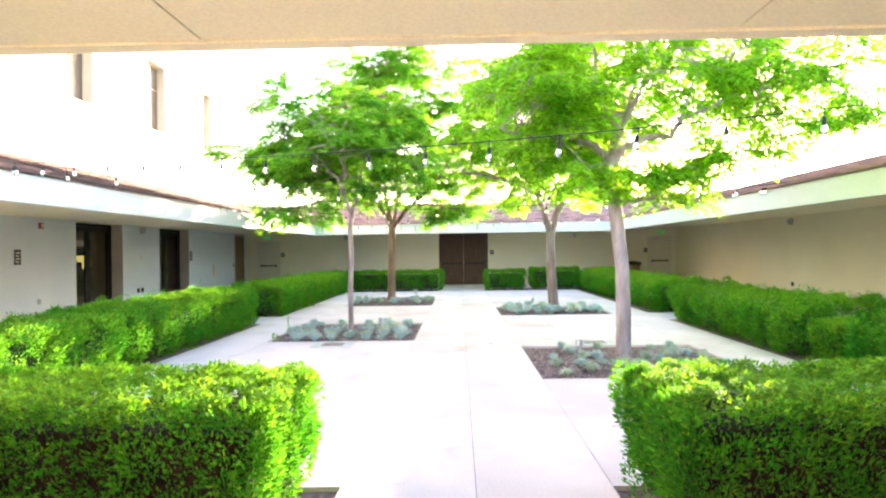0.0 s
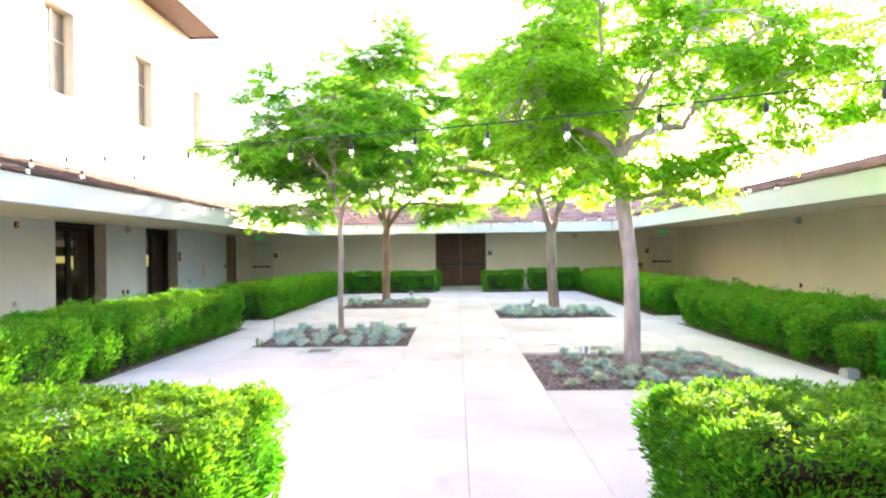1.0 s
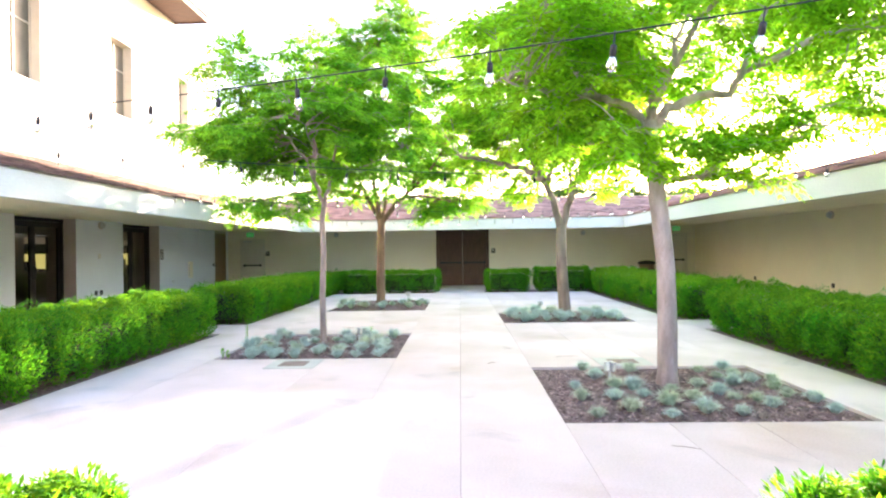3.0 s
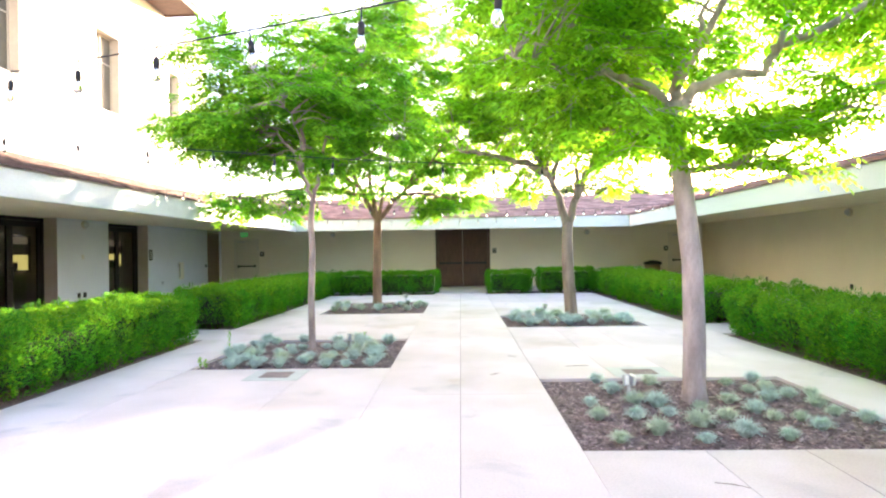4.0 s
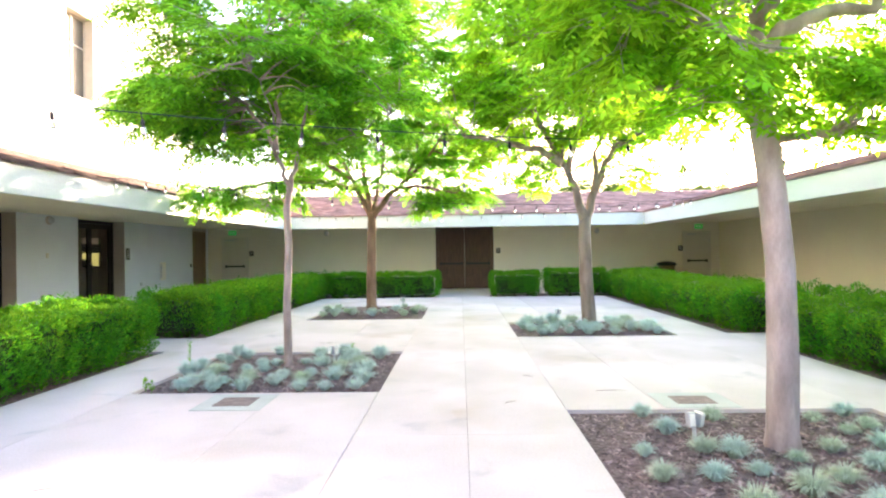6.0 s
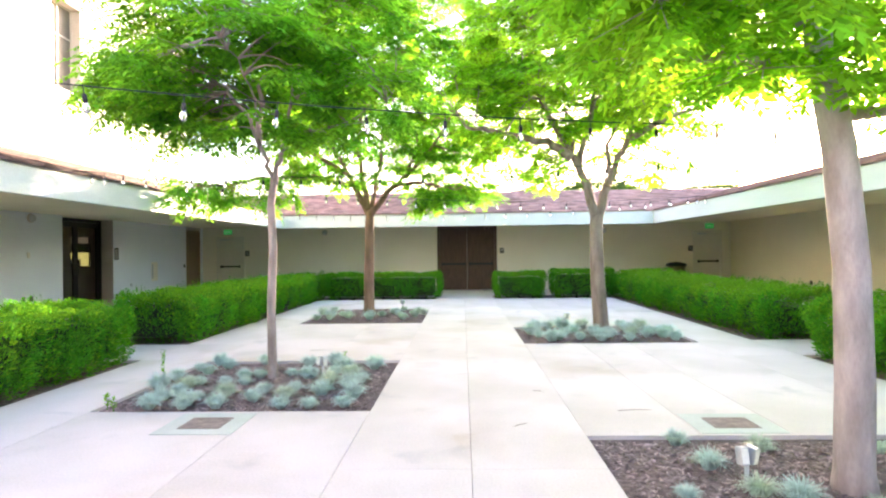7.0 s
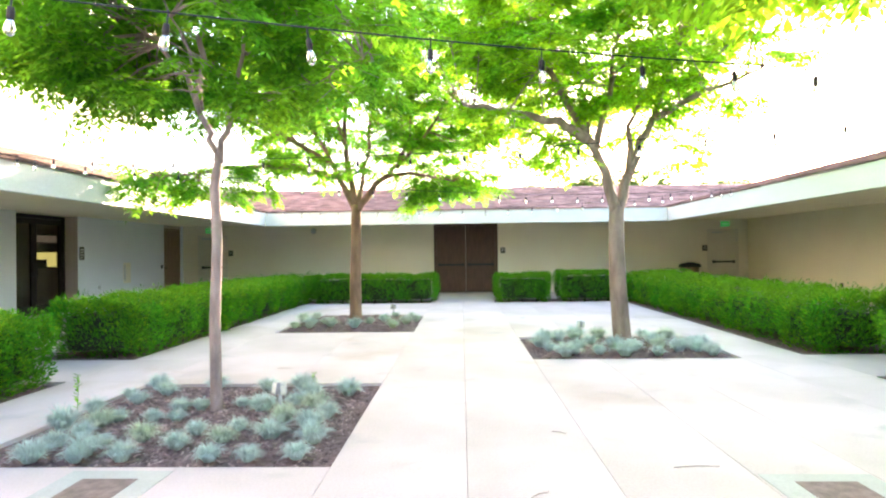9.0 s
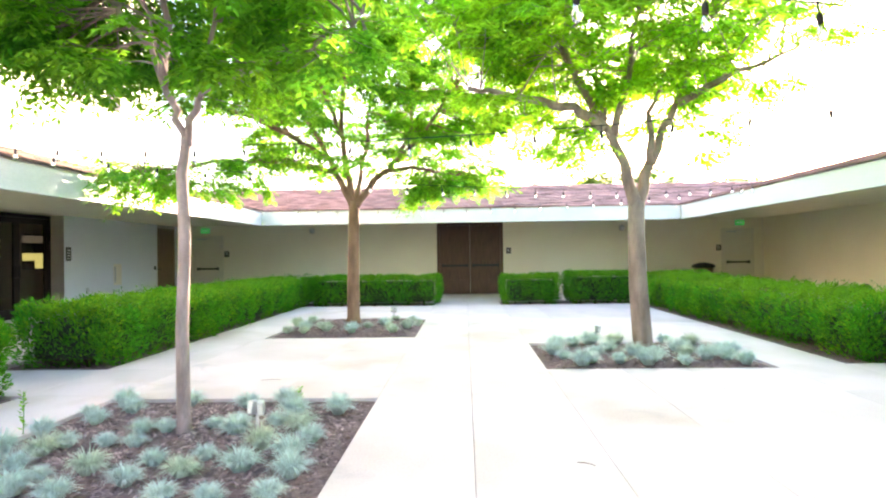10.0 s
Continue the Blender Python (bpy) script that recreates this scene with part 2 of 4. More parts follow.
def cards(name, corners, materials, parent=None, which=None):
    """Many small four-cornered blades in one mesh; corners is (n, 4, 3)."""
    count = len(corners)
    me = bpy.data.meshes.new(name)
    me.vertices.add(count * 4)
    me.vertices.foreach_set("co", np.ascontiguousarray(corners, dtype=np.float32).ravel())
    me.loops.add(count * 4)
    me.loops.foreach_set("vertex_index", np.arange(count * 4, dtype=np.int32))
    me.polygons.add(count)
    me.polygons.foreach_set("loop_start", np.arange(0, count * 4, 4, dtype=np.int32))
    for m in materials:
        me.materials.append(m)
    if which is not None:
        me.polygons.foreach_set("material_index", which.astype(np.int32))
    me.update(calc_edges=True)
    ob = new(name, me)
    if parent:
        ob.parent = parent
    return ob


def unit(v):
    return v / np.maximum(np.linalg.norm(v, axis=-1, keepdims=True), 1e-9)


def blades(base, along, across, length, width, belly=0.45, curl=0.0):
    """Pointed leaves as four-cornered blades."""
    L, W = length[:, None], width[:, None]
    nrm = np.cross(along, across)
    a = base
    b = base + along * L * belly + across * W * 0.5 + nrm * curl * L
    c = base + along * L
    d = base + along * L * belly - across * W * 0.5 + nrm * curl * L
    return np.stack([a, b, c, d], axis=1)


# ---- the plan ----
XW, XE, YN, YS = -9.73, 10.25, 28.5, -2.2       # wall faces round the court
EW, EE, EN, ES = -5.68, 6.4, 25.25, 2.5         # eave lines
SOFF, FB, FT = 2.46, 2.275, 2.675                 # soffit, fascia bottom and top
CX = 0.29

# ground sheet and planting soil
tagged(place("ground", boxes((-300, 300, -300, 300, -0.6, -0.2)), M_EARTH), "dry earth ground stretching to the horizon", "ground", kind="structure")
tagged(place("planting_soil", boxes((EW + 0.02, EE - 0.02, ES + 0.02, EN - 0.02, -0.19, -0.035)), M_MULCH), "dark brown mulched planting soil of the courtyard", "soil", kind="structure")

# pavement: concrete slabs with open joints
pavement = tagged(empty("pavement"), "pale concrete courtyard paving with narrow straight joints", "pavement", kind="structure")
BEDS = {"r": (1.18, 3.84, 7.62, 10.12), "l": (-3.18, -0.6, 10.87, 13.45), "fr": (1.18, 3.84, 14.83, 16.92), "fl": (-3.1, -0.47, 17.7, 20.5)}
SLABS = []
for x0, x1 in ((-0.6, CX), (CX, 1.18)):
    SLABS += [(x0, x1, ES, 9.4), (x0, x1, 9.4, 17.7), (x0, x1, 17.7, EN)]
for x0, x1 in ((-3.18, -1.61), (-1.61, -0.6)):
    SLABS += [(x0, x1, 4.3, 10.87), (x0, x1, 13.45, 17.7), (x0, x1, 20.5, 23.95)]
SLABS += [(-3.18, -3.1, 17.7, 20.5)]
for x0, x1 in ((1.18, 2.05), (2.05, 2.76), (2.76, 3.84)):
    SLABS += [(x0, x1, 4.3, 7.62), (x0, x1, 10.12, 14.83), (x0, x1, 16.92, 23.95)]
SLABS += [(-4.15, -3.18, 4.3, 13.6), (-4.15, -3.18, 13.6, 15.0), (-4.15, -3.18, 15.0, 23.95)]
SLABS += [(3.84, 4.72, 4.3, 13.65), (3.84, 4.72, 13.65, 15.05), (3.84, 4.72, 15.05, 23.95)]
SLABS += [(EW, -4.15, 13.6, 15.0), (4.72, EE, 13.65, 15.05)]


def slab_mesh(w, d):
    bm = boxes((-w / 2 + 0.0015, w / 2 - 0.0015, -d / 2 + 0.0015, d / 2 - 0.0015, -0.16, 0.0))
    top = [e for e in bm.edges if all(v.co.z > -0.01 for v in e.verts)]
    bmesh.ops.bevel(bm, geom=top, offset=0.002, segments=1, affect="EDGES")
    return bm


for x0, x1, y0, y1 in SLABS:
    s = part("slab", slab_mesh(x1 - x0, y1 - y0), M_CONC, pavement)
    s.location = ((x0 + x1) / 2, (y0 + y1) / 2, 0)
# covered walkway floor round the court
tagged(place("walkway_floor", boxes((XW - 0.6, EW - 0.004, YS, YN, -0.16, 0.0), (EE + 0.004, XE + 0.1, YS, YN, -0.16, 0.0), (EW, EE, EN + 0.004, YN, -0.16, 0.0), (EW, EE, YS, ES - 0.004, -0.16, 0.0)), M_COVE), "smooth concrete floor of the covered walkway", "floor", kind="structure")

# walls of the covered walkway
DOORS_W = ((15.88, 18.08), (20.3, 22.5))
rows, y = [], YS
for a, b in DOORS_W + ((27.1, 28.32),):
    rows.append((XW - 0.3, XW, y, a, -0.1, 2.8))
    y = b
rows.append((XW - 0.3, XW, y, YN + 0.3, -0.1, 2.8))
tagged(place("wall_west", boxes(*rows), M_STUCCOW), "painted masonry wall under the eave, tinted cool as in shade", "wall", kind="structure")
rev = []
for a, b in DOORS_W:
    rev += [(XW - 0.45, XW - 0.301, a - 0.15, a - 0.002, -0.1, 2.8), (XW - 0.45, XW - 0.301, b + 0.002, b + 0.15, -0.1, 2.8)]
rev += [(XW - 0.44, XW - 0.3, 26.9, 28.5, -0.1, 2.8)]
tagged(place("wall_recess", boxes(*rev), M_REVEAL), "taupe plastered door recesses in the wall", "wall", kind="structure")
# the dim corridor behind the glass doors, with two windows to the garden beyond
CX0, CX1 = -12.2, XW - 0.45
tagged(place("floor", boxes((CX0, CX1, 14.0, 28.3, -0.1, 0.0)), M_COVE), "bare concrete floor of the dim corridor", "floor", kind="structure")
tagged(place("ceiling_corridor", boxes((CX0 - 0.3, CX1, 13.7, 28.3, SOFF + 0.01, SOFF + 0.15)), M_REVEAL), "plain taupe ceiling of the corridor", "ceiling", kind="structure")
FARW = ((19.55, 20.6), (24.35, 25.45))
rows, y = [(CX0 - 0.3, CX1, 13.7, 14.0, -0.1, SOFF)], 14.0
for a, b in FARW:
    rows += [(CX0 - 0.3, CX0, y, a, -0.1, SOFF), (CX0 - 0.3, CX0, a, b, -0.1, 1.08), (CX0 - 0.3, CX0, a, b, 2.1, SOFF)]
    y = b
rows.append((CX0 - 0.3, CX0, y, 28.3, -0.1, SOFF))
rows.append((CX0, CX1, 28.3, 28.5, -0.1, SOFF))
for a, b in ((14.0, DOORS_W[0][0] - 0.15), (DOORS_W[0][1] + 0.15, DOORS_W[1][0] - 0.15), (DOORS_W[1][1] + 0.15, 26.9)):
    rows.append((CX1 - 0.12, CX1, a, b, -0.1, SOFF))
tagged(place("wall_corridor", boxes(*rows), M_REVEAL), "taupe plastered walls of the dim corridor", "wall", kind="structure")
for i, (a, b) in enumerate(FARW):
    w = tagged(empty("window_%d" % (i + 21), (CX0, a, 1.08)), "bronze framed window to a sunlit garden, seen through the doors", "window", kind="structure")
    W, H = b - a, 1.02
    part("frame", boxes((-0.1, -0.02, 0.002, 0.05, 0.002, H - 0.002), (-0.1, -0.02, W - 0.05, W - 0.002, 0.002, H - 0.002), (-0.1, -0.02, 0.05, W - 0.05, 0.002, 0.04), (-0.1, -0.02, 0.05, W - 0.05, H - 0.03, H - 0.002), (-0.1, -0.02, 0.05, W - 0.05, 0.48, 0.78), (-0.1, -0.02, 0.05, W * 0.5, 0.04, 0.27)), M_BRONZE, w)
    part("lower_pane", boxes((-0.08, -0.07, 0.05, W - 0.05, 0.04, 0.48)), M_GARDEN, w)
    part("upper_pane", boxes((-0.08, -0.07, 0.05, W - 0.05, 0.78, H - 0.03)), M_GARDENP, w)
for a, b in DOORS_W:
    tagged(place("trim", boxes((XW - 0.3, XW - 0.002, b - 0.004, b + 0.0, 0.0, SOFF - 0.002)), M_REVEAL), "taupe painted side of a door recess", "trim", kind="structure")
tagged(place("wall_north", boxes((XW - 0.3, -0.72, YN, YN + 0.3, -0.1, 2.8), (1.54, XE + 0.3, YN, YN + 0.3, -0.1, 2.8), (-0.72, 1.54, YN + 0.18, YN + 0.3, -0.1, 2.8)), M_STUCCO), "cream painted end wall behind the hedges", "wall", kind="structure")
tagged(place("wall_east", boxes((XE, XE + 0.3, YS, YN, -0.1, 2.8)), M_STUCCOE), "long plain cream painted side wall, tinted warm as by glare", "wall", kind="structure")
# Unseen closing wall, kept dark so less light bounces onto the front hedges.
tagged(place("wall_south", boxes((XW - 0.3, XE + 0.3, YS - 0.3, YS, -0.1, 2.8)), M_REVEAL), "unseen taupe wall behind the entrance walkway, added to limit bounce", "wall", kind="structure")

# soffit and fascia
ceil = boxes((XW - 0.62, EW - 0.09, ES - 0.02, YN, SOFF, SOFF + 0.05), (EE + 0.09, XE + 0.1, ES - 0.02, YN, SOFF, SOFF + 0.05), (EW - 0.09, EE + 0.09, EN + 0.09, YN + 0.1, SOFF, SOFF + 0.05))
for x0, x1 in ((XW - 0.62, -4.42), (-4.412, -2.56), (-2.552, -0.69), (-0.682, 1.16), (1.168, 3.0), (3.008, 4.9), (4.908, XE + 0.1)):
    box(ceil, x0, x1, YS, ES - 0.03, 2.285, 2.33)
tagged(place("ceiling", ceil, M_SOFFIT), "cream painted soffit panels over the walkway", "ceiling", kind="structure")
FASCIA = ((EW - 0.085, EW, ES, EN), (EE, EE + 0.085, ES, EN))
for x0, x1, y0, y1 in FASCIA + ((EW - 0.085, EE + 0.085, EN, EN + 0.085),):
    tagged(place("trim", boxes((x0, x1, y0, y1, FB, FT), bevel=0.008), M_FASCIA), "broad white painted eave fascia board", "fascia", kind="structure")
tagged(place("trim", boxes((EW - 0.085, EE + 0.085, ES - 0.085, ES, 2.275, FT), bevel=0.006), M_SOFFIT), "cream painted eave edge over the entrance", "fascia", kind="structure")


def roof_courses(name, length, run, rise, courses, seed, label, material=None):
    """A low tiled roof: lapped courses of flat tiles; eave along x, climbing along y."""
    rng = np.random.default_rng(seed)
    out = []
    for i in range(courses):
        y0, y1 = run * i / courses - 0.02, run * (i + 1) / courses + 0.03
        z0, z1 = rise * i / courses, rise * (i + 1) / courses
        x = -0.17 * (i % 2) - rng.random() * 0.1
        while x < length:
            w = 0.33
            lift = rng.random() * 0.008
            out.append((max(x, 0), min(x + w - 0.006, length), y0 + rng.random() * 0.012, y1, z0 + lift, z1 + lift))
            x += w
    V, F = [], []
    for x0, x1, y0, y1, z0, z1 in out:
        k = len(V)
        V += [(x0, y0, z0), (x1, y0, z0), (x1, y0, z0 + 0.035), (x0, y0, z0 + 0.035), (x0, y1, z1), (x1, y1, z1), (x1, y1, z1 + 0.02), (x0, y1, z1 + 0.02)]
        F += [(k, k + 1, k + 2, k + 3), (k + 3, k + 2, k + 6, k + 7), (k, k + 3, k + 7, k + 4), (k + 1, k + 5, k + 6, k + 2), (k + 4, k + 5, k + 1, k)]
    me = bpy.data.meshes.new(name)
    me.from_pydata(V, [], F)
    me.materials.append(material or M_ROOF)
    return tagged(new(name, me), label, "roof", kind="structure")


RUN, RISE = 4.55, 1.12
r = roof_courses("roof_north", EE - EW + 9.2, RUN, RISE, 15, 1, "low pitched roof of red brown tiles in thin courses")
r.matrix_basis = pose(EW - 4.6, EN - 0.02, FT + 0.01)
r = roof_courses("roof_west", EN - ES + 9, RUN, 1.24, 15, 2, "low pitched tiled roof edge, dark brown", M_ROOFW)
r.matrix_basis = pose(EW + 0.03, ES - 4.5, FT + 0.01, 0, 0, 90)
r = roof_courses("roof_east", EN - ES + 9, RUN, RISE, 15, 3, "low pitched roof of red brown tiles above the fascia")
r.matrix_basis = pose(EE - 0.03, EN + 4.5, FT + 0.01, 0, 0, -90)
r = roof_courses("roof_south", EE - EW + 9.2, RUN, RISE, 15, 4, "low pitched tiled roof over the entrance walkway")
r.matrix_basis = pose(EE + 4.6, ES + 0.02, FT + 0.01, 0, 0, 180)
# back slopes that close the wings
tagged(place("roof_back", boxes((EW - 5, EE + 5, EN + RUN + 0.05, EN + RUN + 0.3, 0, FT + RISE - 0.02), (EE + RUN + 0.05, EE + RUN + 0.3, ES - 5, EN + 5, 0, FT + RISE - 0.02), (EW - 5, EE + 5, ES - RUN - 0.3, ES - RUN - 0.05, 0, FT + RISE - 0.02)), M_STUCCO), "outer walls of the low wings", "wall", kind="structure")

# two-storey wing to the west, with recessed windows
UX, UZ0, UZ1 = -10.32, 2.7, 10.25
WIN = ((7.65, 8.9), (12.0, 13.25), (16.42, 17.66), (20.8, 22.02), (25.3, 26.12))
rows, y = [], -6.0
for a, b in WIN:
    rows.append((UX - 0.35, UX, y, a, 5.9, 8.27))
    y = b
rows.append((UX - 0.35, UX, y, 28.6, 5.9, 8.27))
rows += [(UX - 0.35, UX, -6.0, 28.6, UZ0, 5.9), (UX - 0.35, UX, -6.0, 28.6, 8.27, UZ1), (UX - 8, UX - 0.36, 28.3, 28.6, UZ0, UZ1), (UX - 8, UX - 0.36, -6.0, -5.7, UZ0, UZ1)]
tagged(place("wall_upper_west", boxes(*rows), M_WHITE), "tall white stucco upper storey wall with recessed windows", "wall", kind="structure")
for i, (a, b) in enumerate(WIN):
    w = tagged(empty("window_%d" % (i + 1), (UX, a, 5.9)), "tall narrow window in a tan reveal, pale blind behind", "window", kind="structure")
    W, H = b - a, 2.37
    part("window_frame", boxes((-0.3, -0.24, 0, 0.05, 0, H), (-0.3, -0.24, W - 0.05, W, 0, H), (-0.3, -0.24, 0.05, W - 0.05, 0, 0.05), (-0.3, -0.24, 0.05, W - 0.05, H - 0.05, H), (-0.3, -0.245, W / 2 - 0.025, W / 2 + 0.025, 0.05, H - 0.05), (-0.3, -0.247, 0.05, W - 0.05, 1.5, 1.54)), M_TAN, w)
    part("reveal", boxes((-0.24, -0.004, W - 0.012, W - 0.002, 0.002, H - 0.002), (-0.24, -0.004, 0.002, W - 0.012, H - 0.012, H - 0.002)), M_TAN, w, "tan plastered reveal")
    part("pane", boxes((-0.285, -0.275, 0.05, W - 0.05, 0.05, H - 0.05)), M_WPANE, w)
# its overhanging roof
tagged(place("eave_upper_west", boxes((UX, UX + 1.25, -6, 25.0, UZ1 - 0.04, UZ1 + 0.02), (UX + 1.25, UX + 1.3, -6, 25.0, UZ1 - 0.1, UZ1 + 0.16), (UX, UX + 1.25, 25.0, 25.05, UZ1 - 0.1, UZ1 + 0.16)), M_RSOFF), "dark brown timber eave of the tall wing", "eave", kind="structure")
r = roof_courses("roof_upper_west", 31.0, 4.4, 1.3, 13, 5, "tiled roof of the tall wing")
r.matrix_basis = pose(UX + 1.33, -6, UZ1 + 0.1, 0, 0, 90)


# ---- hedges ----
def hedge(x0, x1, y0, y1, h, density, size, seed, label, young=0.06, lump=0.05, bare=0.16, tuft=0.12, thin=0.0, humps=(), lip=(0, 0.0), group="clipped hedges"):
    """A clipped hedge: woody core painted dark as inner shade, an inner skin of leaves, and over it many leafy tufts
    with dark gaps between them.
    """
    rng = np.random.default_rng(seed)
    root = tagged(empty("hedge", ((x0 + x1) / 2, (y0 + y1) / 2, -0.035)), label, "hedge", group)
    w, d = x1 - x0, y1 - y0
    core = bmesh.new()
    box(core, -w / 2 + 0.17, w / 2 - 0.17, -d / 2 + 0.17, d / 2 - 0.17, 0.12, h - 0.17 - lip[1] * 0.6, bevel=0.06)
    part("core", core, M_TWIGSHADE if thin else M_LEAFSHADE, root, "woody inside painted dark as shade" if thin else "inner foliage painted dark as shade")
    for k in range(max(3, int(max(w, d) / 0.45))):
        f = (k + 0.5) / max(3, int(max(w, d) / 0.45)) - 0.5
        sx, sy = (f * (w - 0.4), rng.uniform(-0.2, 0.2)) if w > d else (rng.uniform(-0.2, 0.2), f * (d - 0.4))
        part("stem", tube(bmesh.new(), [(sx, sy, -0.02), (sx + rng.uniform(-0.04, 0.04), sy, 0.15), (sx, sy, 0.4)], [0.028, 0.022, 0.018], 6), M_TWIG, root)
    areas = np.array([w * d, w * h, w * h, d * h, d * h])
    ph = rng.random(4) * 6

    def shell(count):
        """Points and outward directions on the clipped, rounded body."""
        face = rng.choice(5, count, p=areas / areas.sum())
        u, v = rng.random(count) - 0.5, rng.random(count)
        P, N = np.zeros((count, 3)), np.zeros((count, 3))
        m = face == 0
        P[m] = np.stack([u[m] * w, (v[m] - 0.5) * d, np.full(m.sum(), h)], 1)
        N[m] = (0, 0, 1)
        for f, s in ((1, -1), (2, 1)):
            m = face == f
            P[m] = np.stack([u[m] * w, np.full(m.sum(), s * d / 2), v[m] * h], 1)
            N[m] = (0, s, 0)
        for f, s in ((3, -1), (4, 1)):
            m = face == f
            P[m] = np.stack([np.full(m.sum(), s * w / 2), u[m] * d, v[m] * h], 1)
            N[m] = (s, 0, 0)
        half = np.array([w / 2, d / 2, h / 2])
        R = 0.15
        q = P - np.array([0, 0, h / 2])
        inner = np.clip(q, -(half - R), half - R)
        inner[:, 2] = np.clip(q[:, 2], -half[2], half[2] - R)
        off = unit(q - inner + 1e-6 * N)
        P = inner + off * R + np.array([0, 0, h / 2])
        return P, unit(off + 0.2 * N)

    def swell(P, N):
        """Bulges of the single shrubs, grooves where they meet, a slight taper to the foot, humps along the top."""
        run = P[:, 0] + x0 if w > d else P[:, 1] + y0
        groove = (1 - np.abs(np.sin(run * 3.4 + ph[0] + 0.25 * np.sin(P[:, 2] * 5 + ph[1])))) ** 4
        bulge = 0.5 * np.sin(run * 4.3 + ph[1]) + 0.4 * np.sin(run * 9.7 + ph[2] + P[:, 2] * 3) + 0.35 * np.sin(P[:, 0] * 7 + P[:, 1] * 6.1 + ph[3])
        top = N[:, 2] > 0.6
        P = P + N * (lump * bulge * np.where(top, 0.35, 1.0) - 0.13 * groove * np.where(top, 0.35, 1.0))[:, None]
        P = P - N * (np.array([1, 1, 0]) * (0.12 * np.clip((0.35 - P[:, 2]) / 0.35, 0, 1))[:, None])
        P[:, 2] *= 1 - lip[1] / h * np.clip(-lip[0] * P[:, 0] / (w / 2), 0, 1) ** 1.6
        for at, wide, dz in humps:
            P[:, 2] *= 1 + dz / h * np.exp(-((run - at) / wide) ** 2)
        return P

    total = int(areas.sum() * density)
    # inner skin
    n0 = int(total * 0.22)
    P, N = shell(n0)
    P = swell(P, N) - N * (0.05 + 0.05 * rng.random(n0))[:, None]
    A = unit(N * 0.5 + np.array([0, 0, 0.9]) + rng.normal(0, 0.4, (n0, 3)))
    Y = np.full(n0, 0.4)
    # tufts
    nc = int(areas.sum() * 0.75 / (tuft * tuft))
    C, CN = shell(nc)
    C = swell(C, CN)
    r = tuft * rng.uniform(0.7, 1.3, nc) * np.where(CN[:, 2] > 0.4, 0.7, 1.0)
    C = C - CN * (r * 0.75 + rng.uniform(-0.035, 0.05, nc) * np.where(CN[:, 2] > 0.4, 0.5, 1.0))[:, None]
    axis = unit(CN * 0.55 + np.array([0, 0, 0.8]) + rng.normal(0, 0.22, (nc, 3)))
    fresh = np.where(rng.random(nc) < 0.16, 3.8, 0.5)
    n1 = total - n0
    k = rng.integers(0, nc, n1)
    g = unit(rng.normal(0, 1, (n1, 3)))
    back = (g * CN[k]).sum(1)
    g = unit(g - CN[k] * np.where(back < -0.2, 2 * back, 0)[:, None])
    lift = (g * axis[k]).sum(1)
    P1 = C[k] + g * (r[k] * rng.uniform(0.7, 1.05, n1))[:, None] + axis[k] * (np.clip(lift, 0, 1) * r[k] * np.where(CN[k, 2] > 0.3, 0.08, 0.35))[:, None]
    A1 = unit(g * 0.6 + axis[k] * 0.8 + rng.normal(0, 0.24, (n1, 3)))
    P, N, A, Y = np.concatenate([P, P1]), np.concatenate([N, CN[k]]), np.concatenate([A, A1]), np.concatenate([Y, fresh[k]])
    P[:, 2] = np.maximum(P[:, 2], 0.03)
    count = len(P)
    low = np.clip(1 - P[:, 2] / bare, 0, 1)
    # thin drops south-face leaves so the shade-dark core shows through
    keep = ~(rng.random(count) < np.maximum(0.9 * low, thin * (N[:, 1] < -0.5)))
    P, N, A, Y = P[keep], N[keep], A[keep], Y[keep]
    count = len(P)
    flat = np.clip(N[:, 2] * 1.6 - 0.5, 0, 1)[:, None]
    A = unit(A * (1 - 0.75 * flat) + rng.normal(0, 0.8, (count, 3)) * np.array([1, 1, 0.3]) * flat)
    across = unit(np.cross(A, N + rng.normal(0, 0.4, (count, 3))))
    ln = size * rng.uniform(0.7, 1.4, count)
    # young: share of random fresh tufts, plus tops painted light as if sky-lit
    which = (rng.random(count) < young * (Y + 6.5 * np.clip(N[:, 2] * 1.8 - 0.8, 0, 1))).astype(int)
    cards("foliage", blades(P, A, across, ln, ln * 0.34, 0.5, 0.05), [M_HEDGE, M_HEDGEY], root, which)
    return root


G = "dense bright green clipped hedge beside the paving"
hedge(-3.5, -0.68, 3.15, 4.28, 0.86, 12500, 0.031, 11, "bright green clipped hedge beside the entrance gap, loose twigs on top", 0.12, 0.02, 0.35, 0.085, 0.5)
hedge(1.18, 4.0, 3.15, 4.28, 0.86, 12500, 0.031, 12, "bright green clipped hedge by the entrance, bare patch near its foot", 0.12, 0.02, 0.4, 0.085, 0.4)
hedge(-5.45, -4.2, 4.5, 8.3, 0.8, 6500, 0.04, 13, "sunlit yellow green clipped shrub beside the walkway", 0.12, 0.06, tuft=0.14)
hedge(-5.45, -4.18, 8.42, 13.55, 0.84, 6000, 0.041, 14, G, 0.1, 0.06, tuft=0.155, lip=(-1, 0.08))
hedge(-5.4, -4.08, 15.02, 25.1, 0.82, 3200, 0.05, 15, "long clipped green hedge along the walkway", 0.1, 0.06, tuft=0.16, lip=(-1, 0.08))
hedge(4.82, 6.0, 4.5, 7.75, 0.8, 6000, 0.04, 16, G, lip=(1, 0.15))
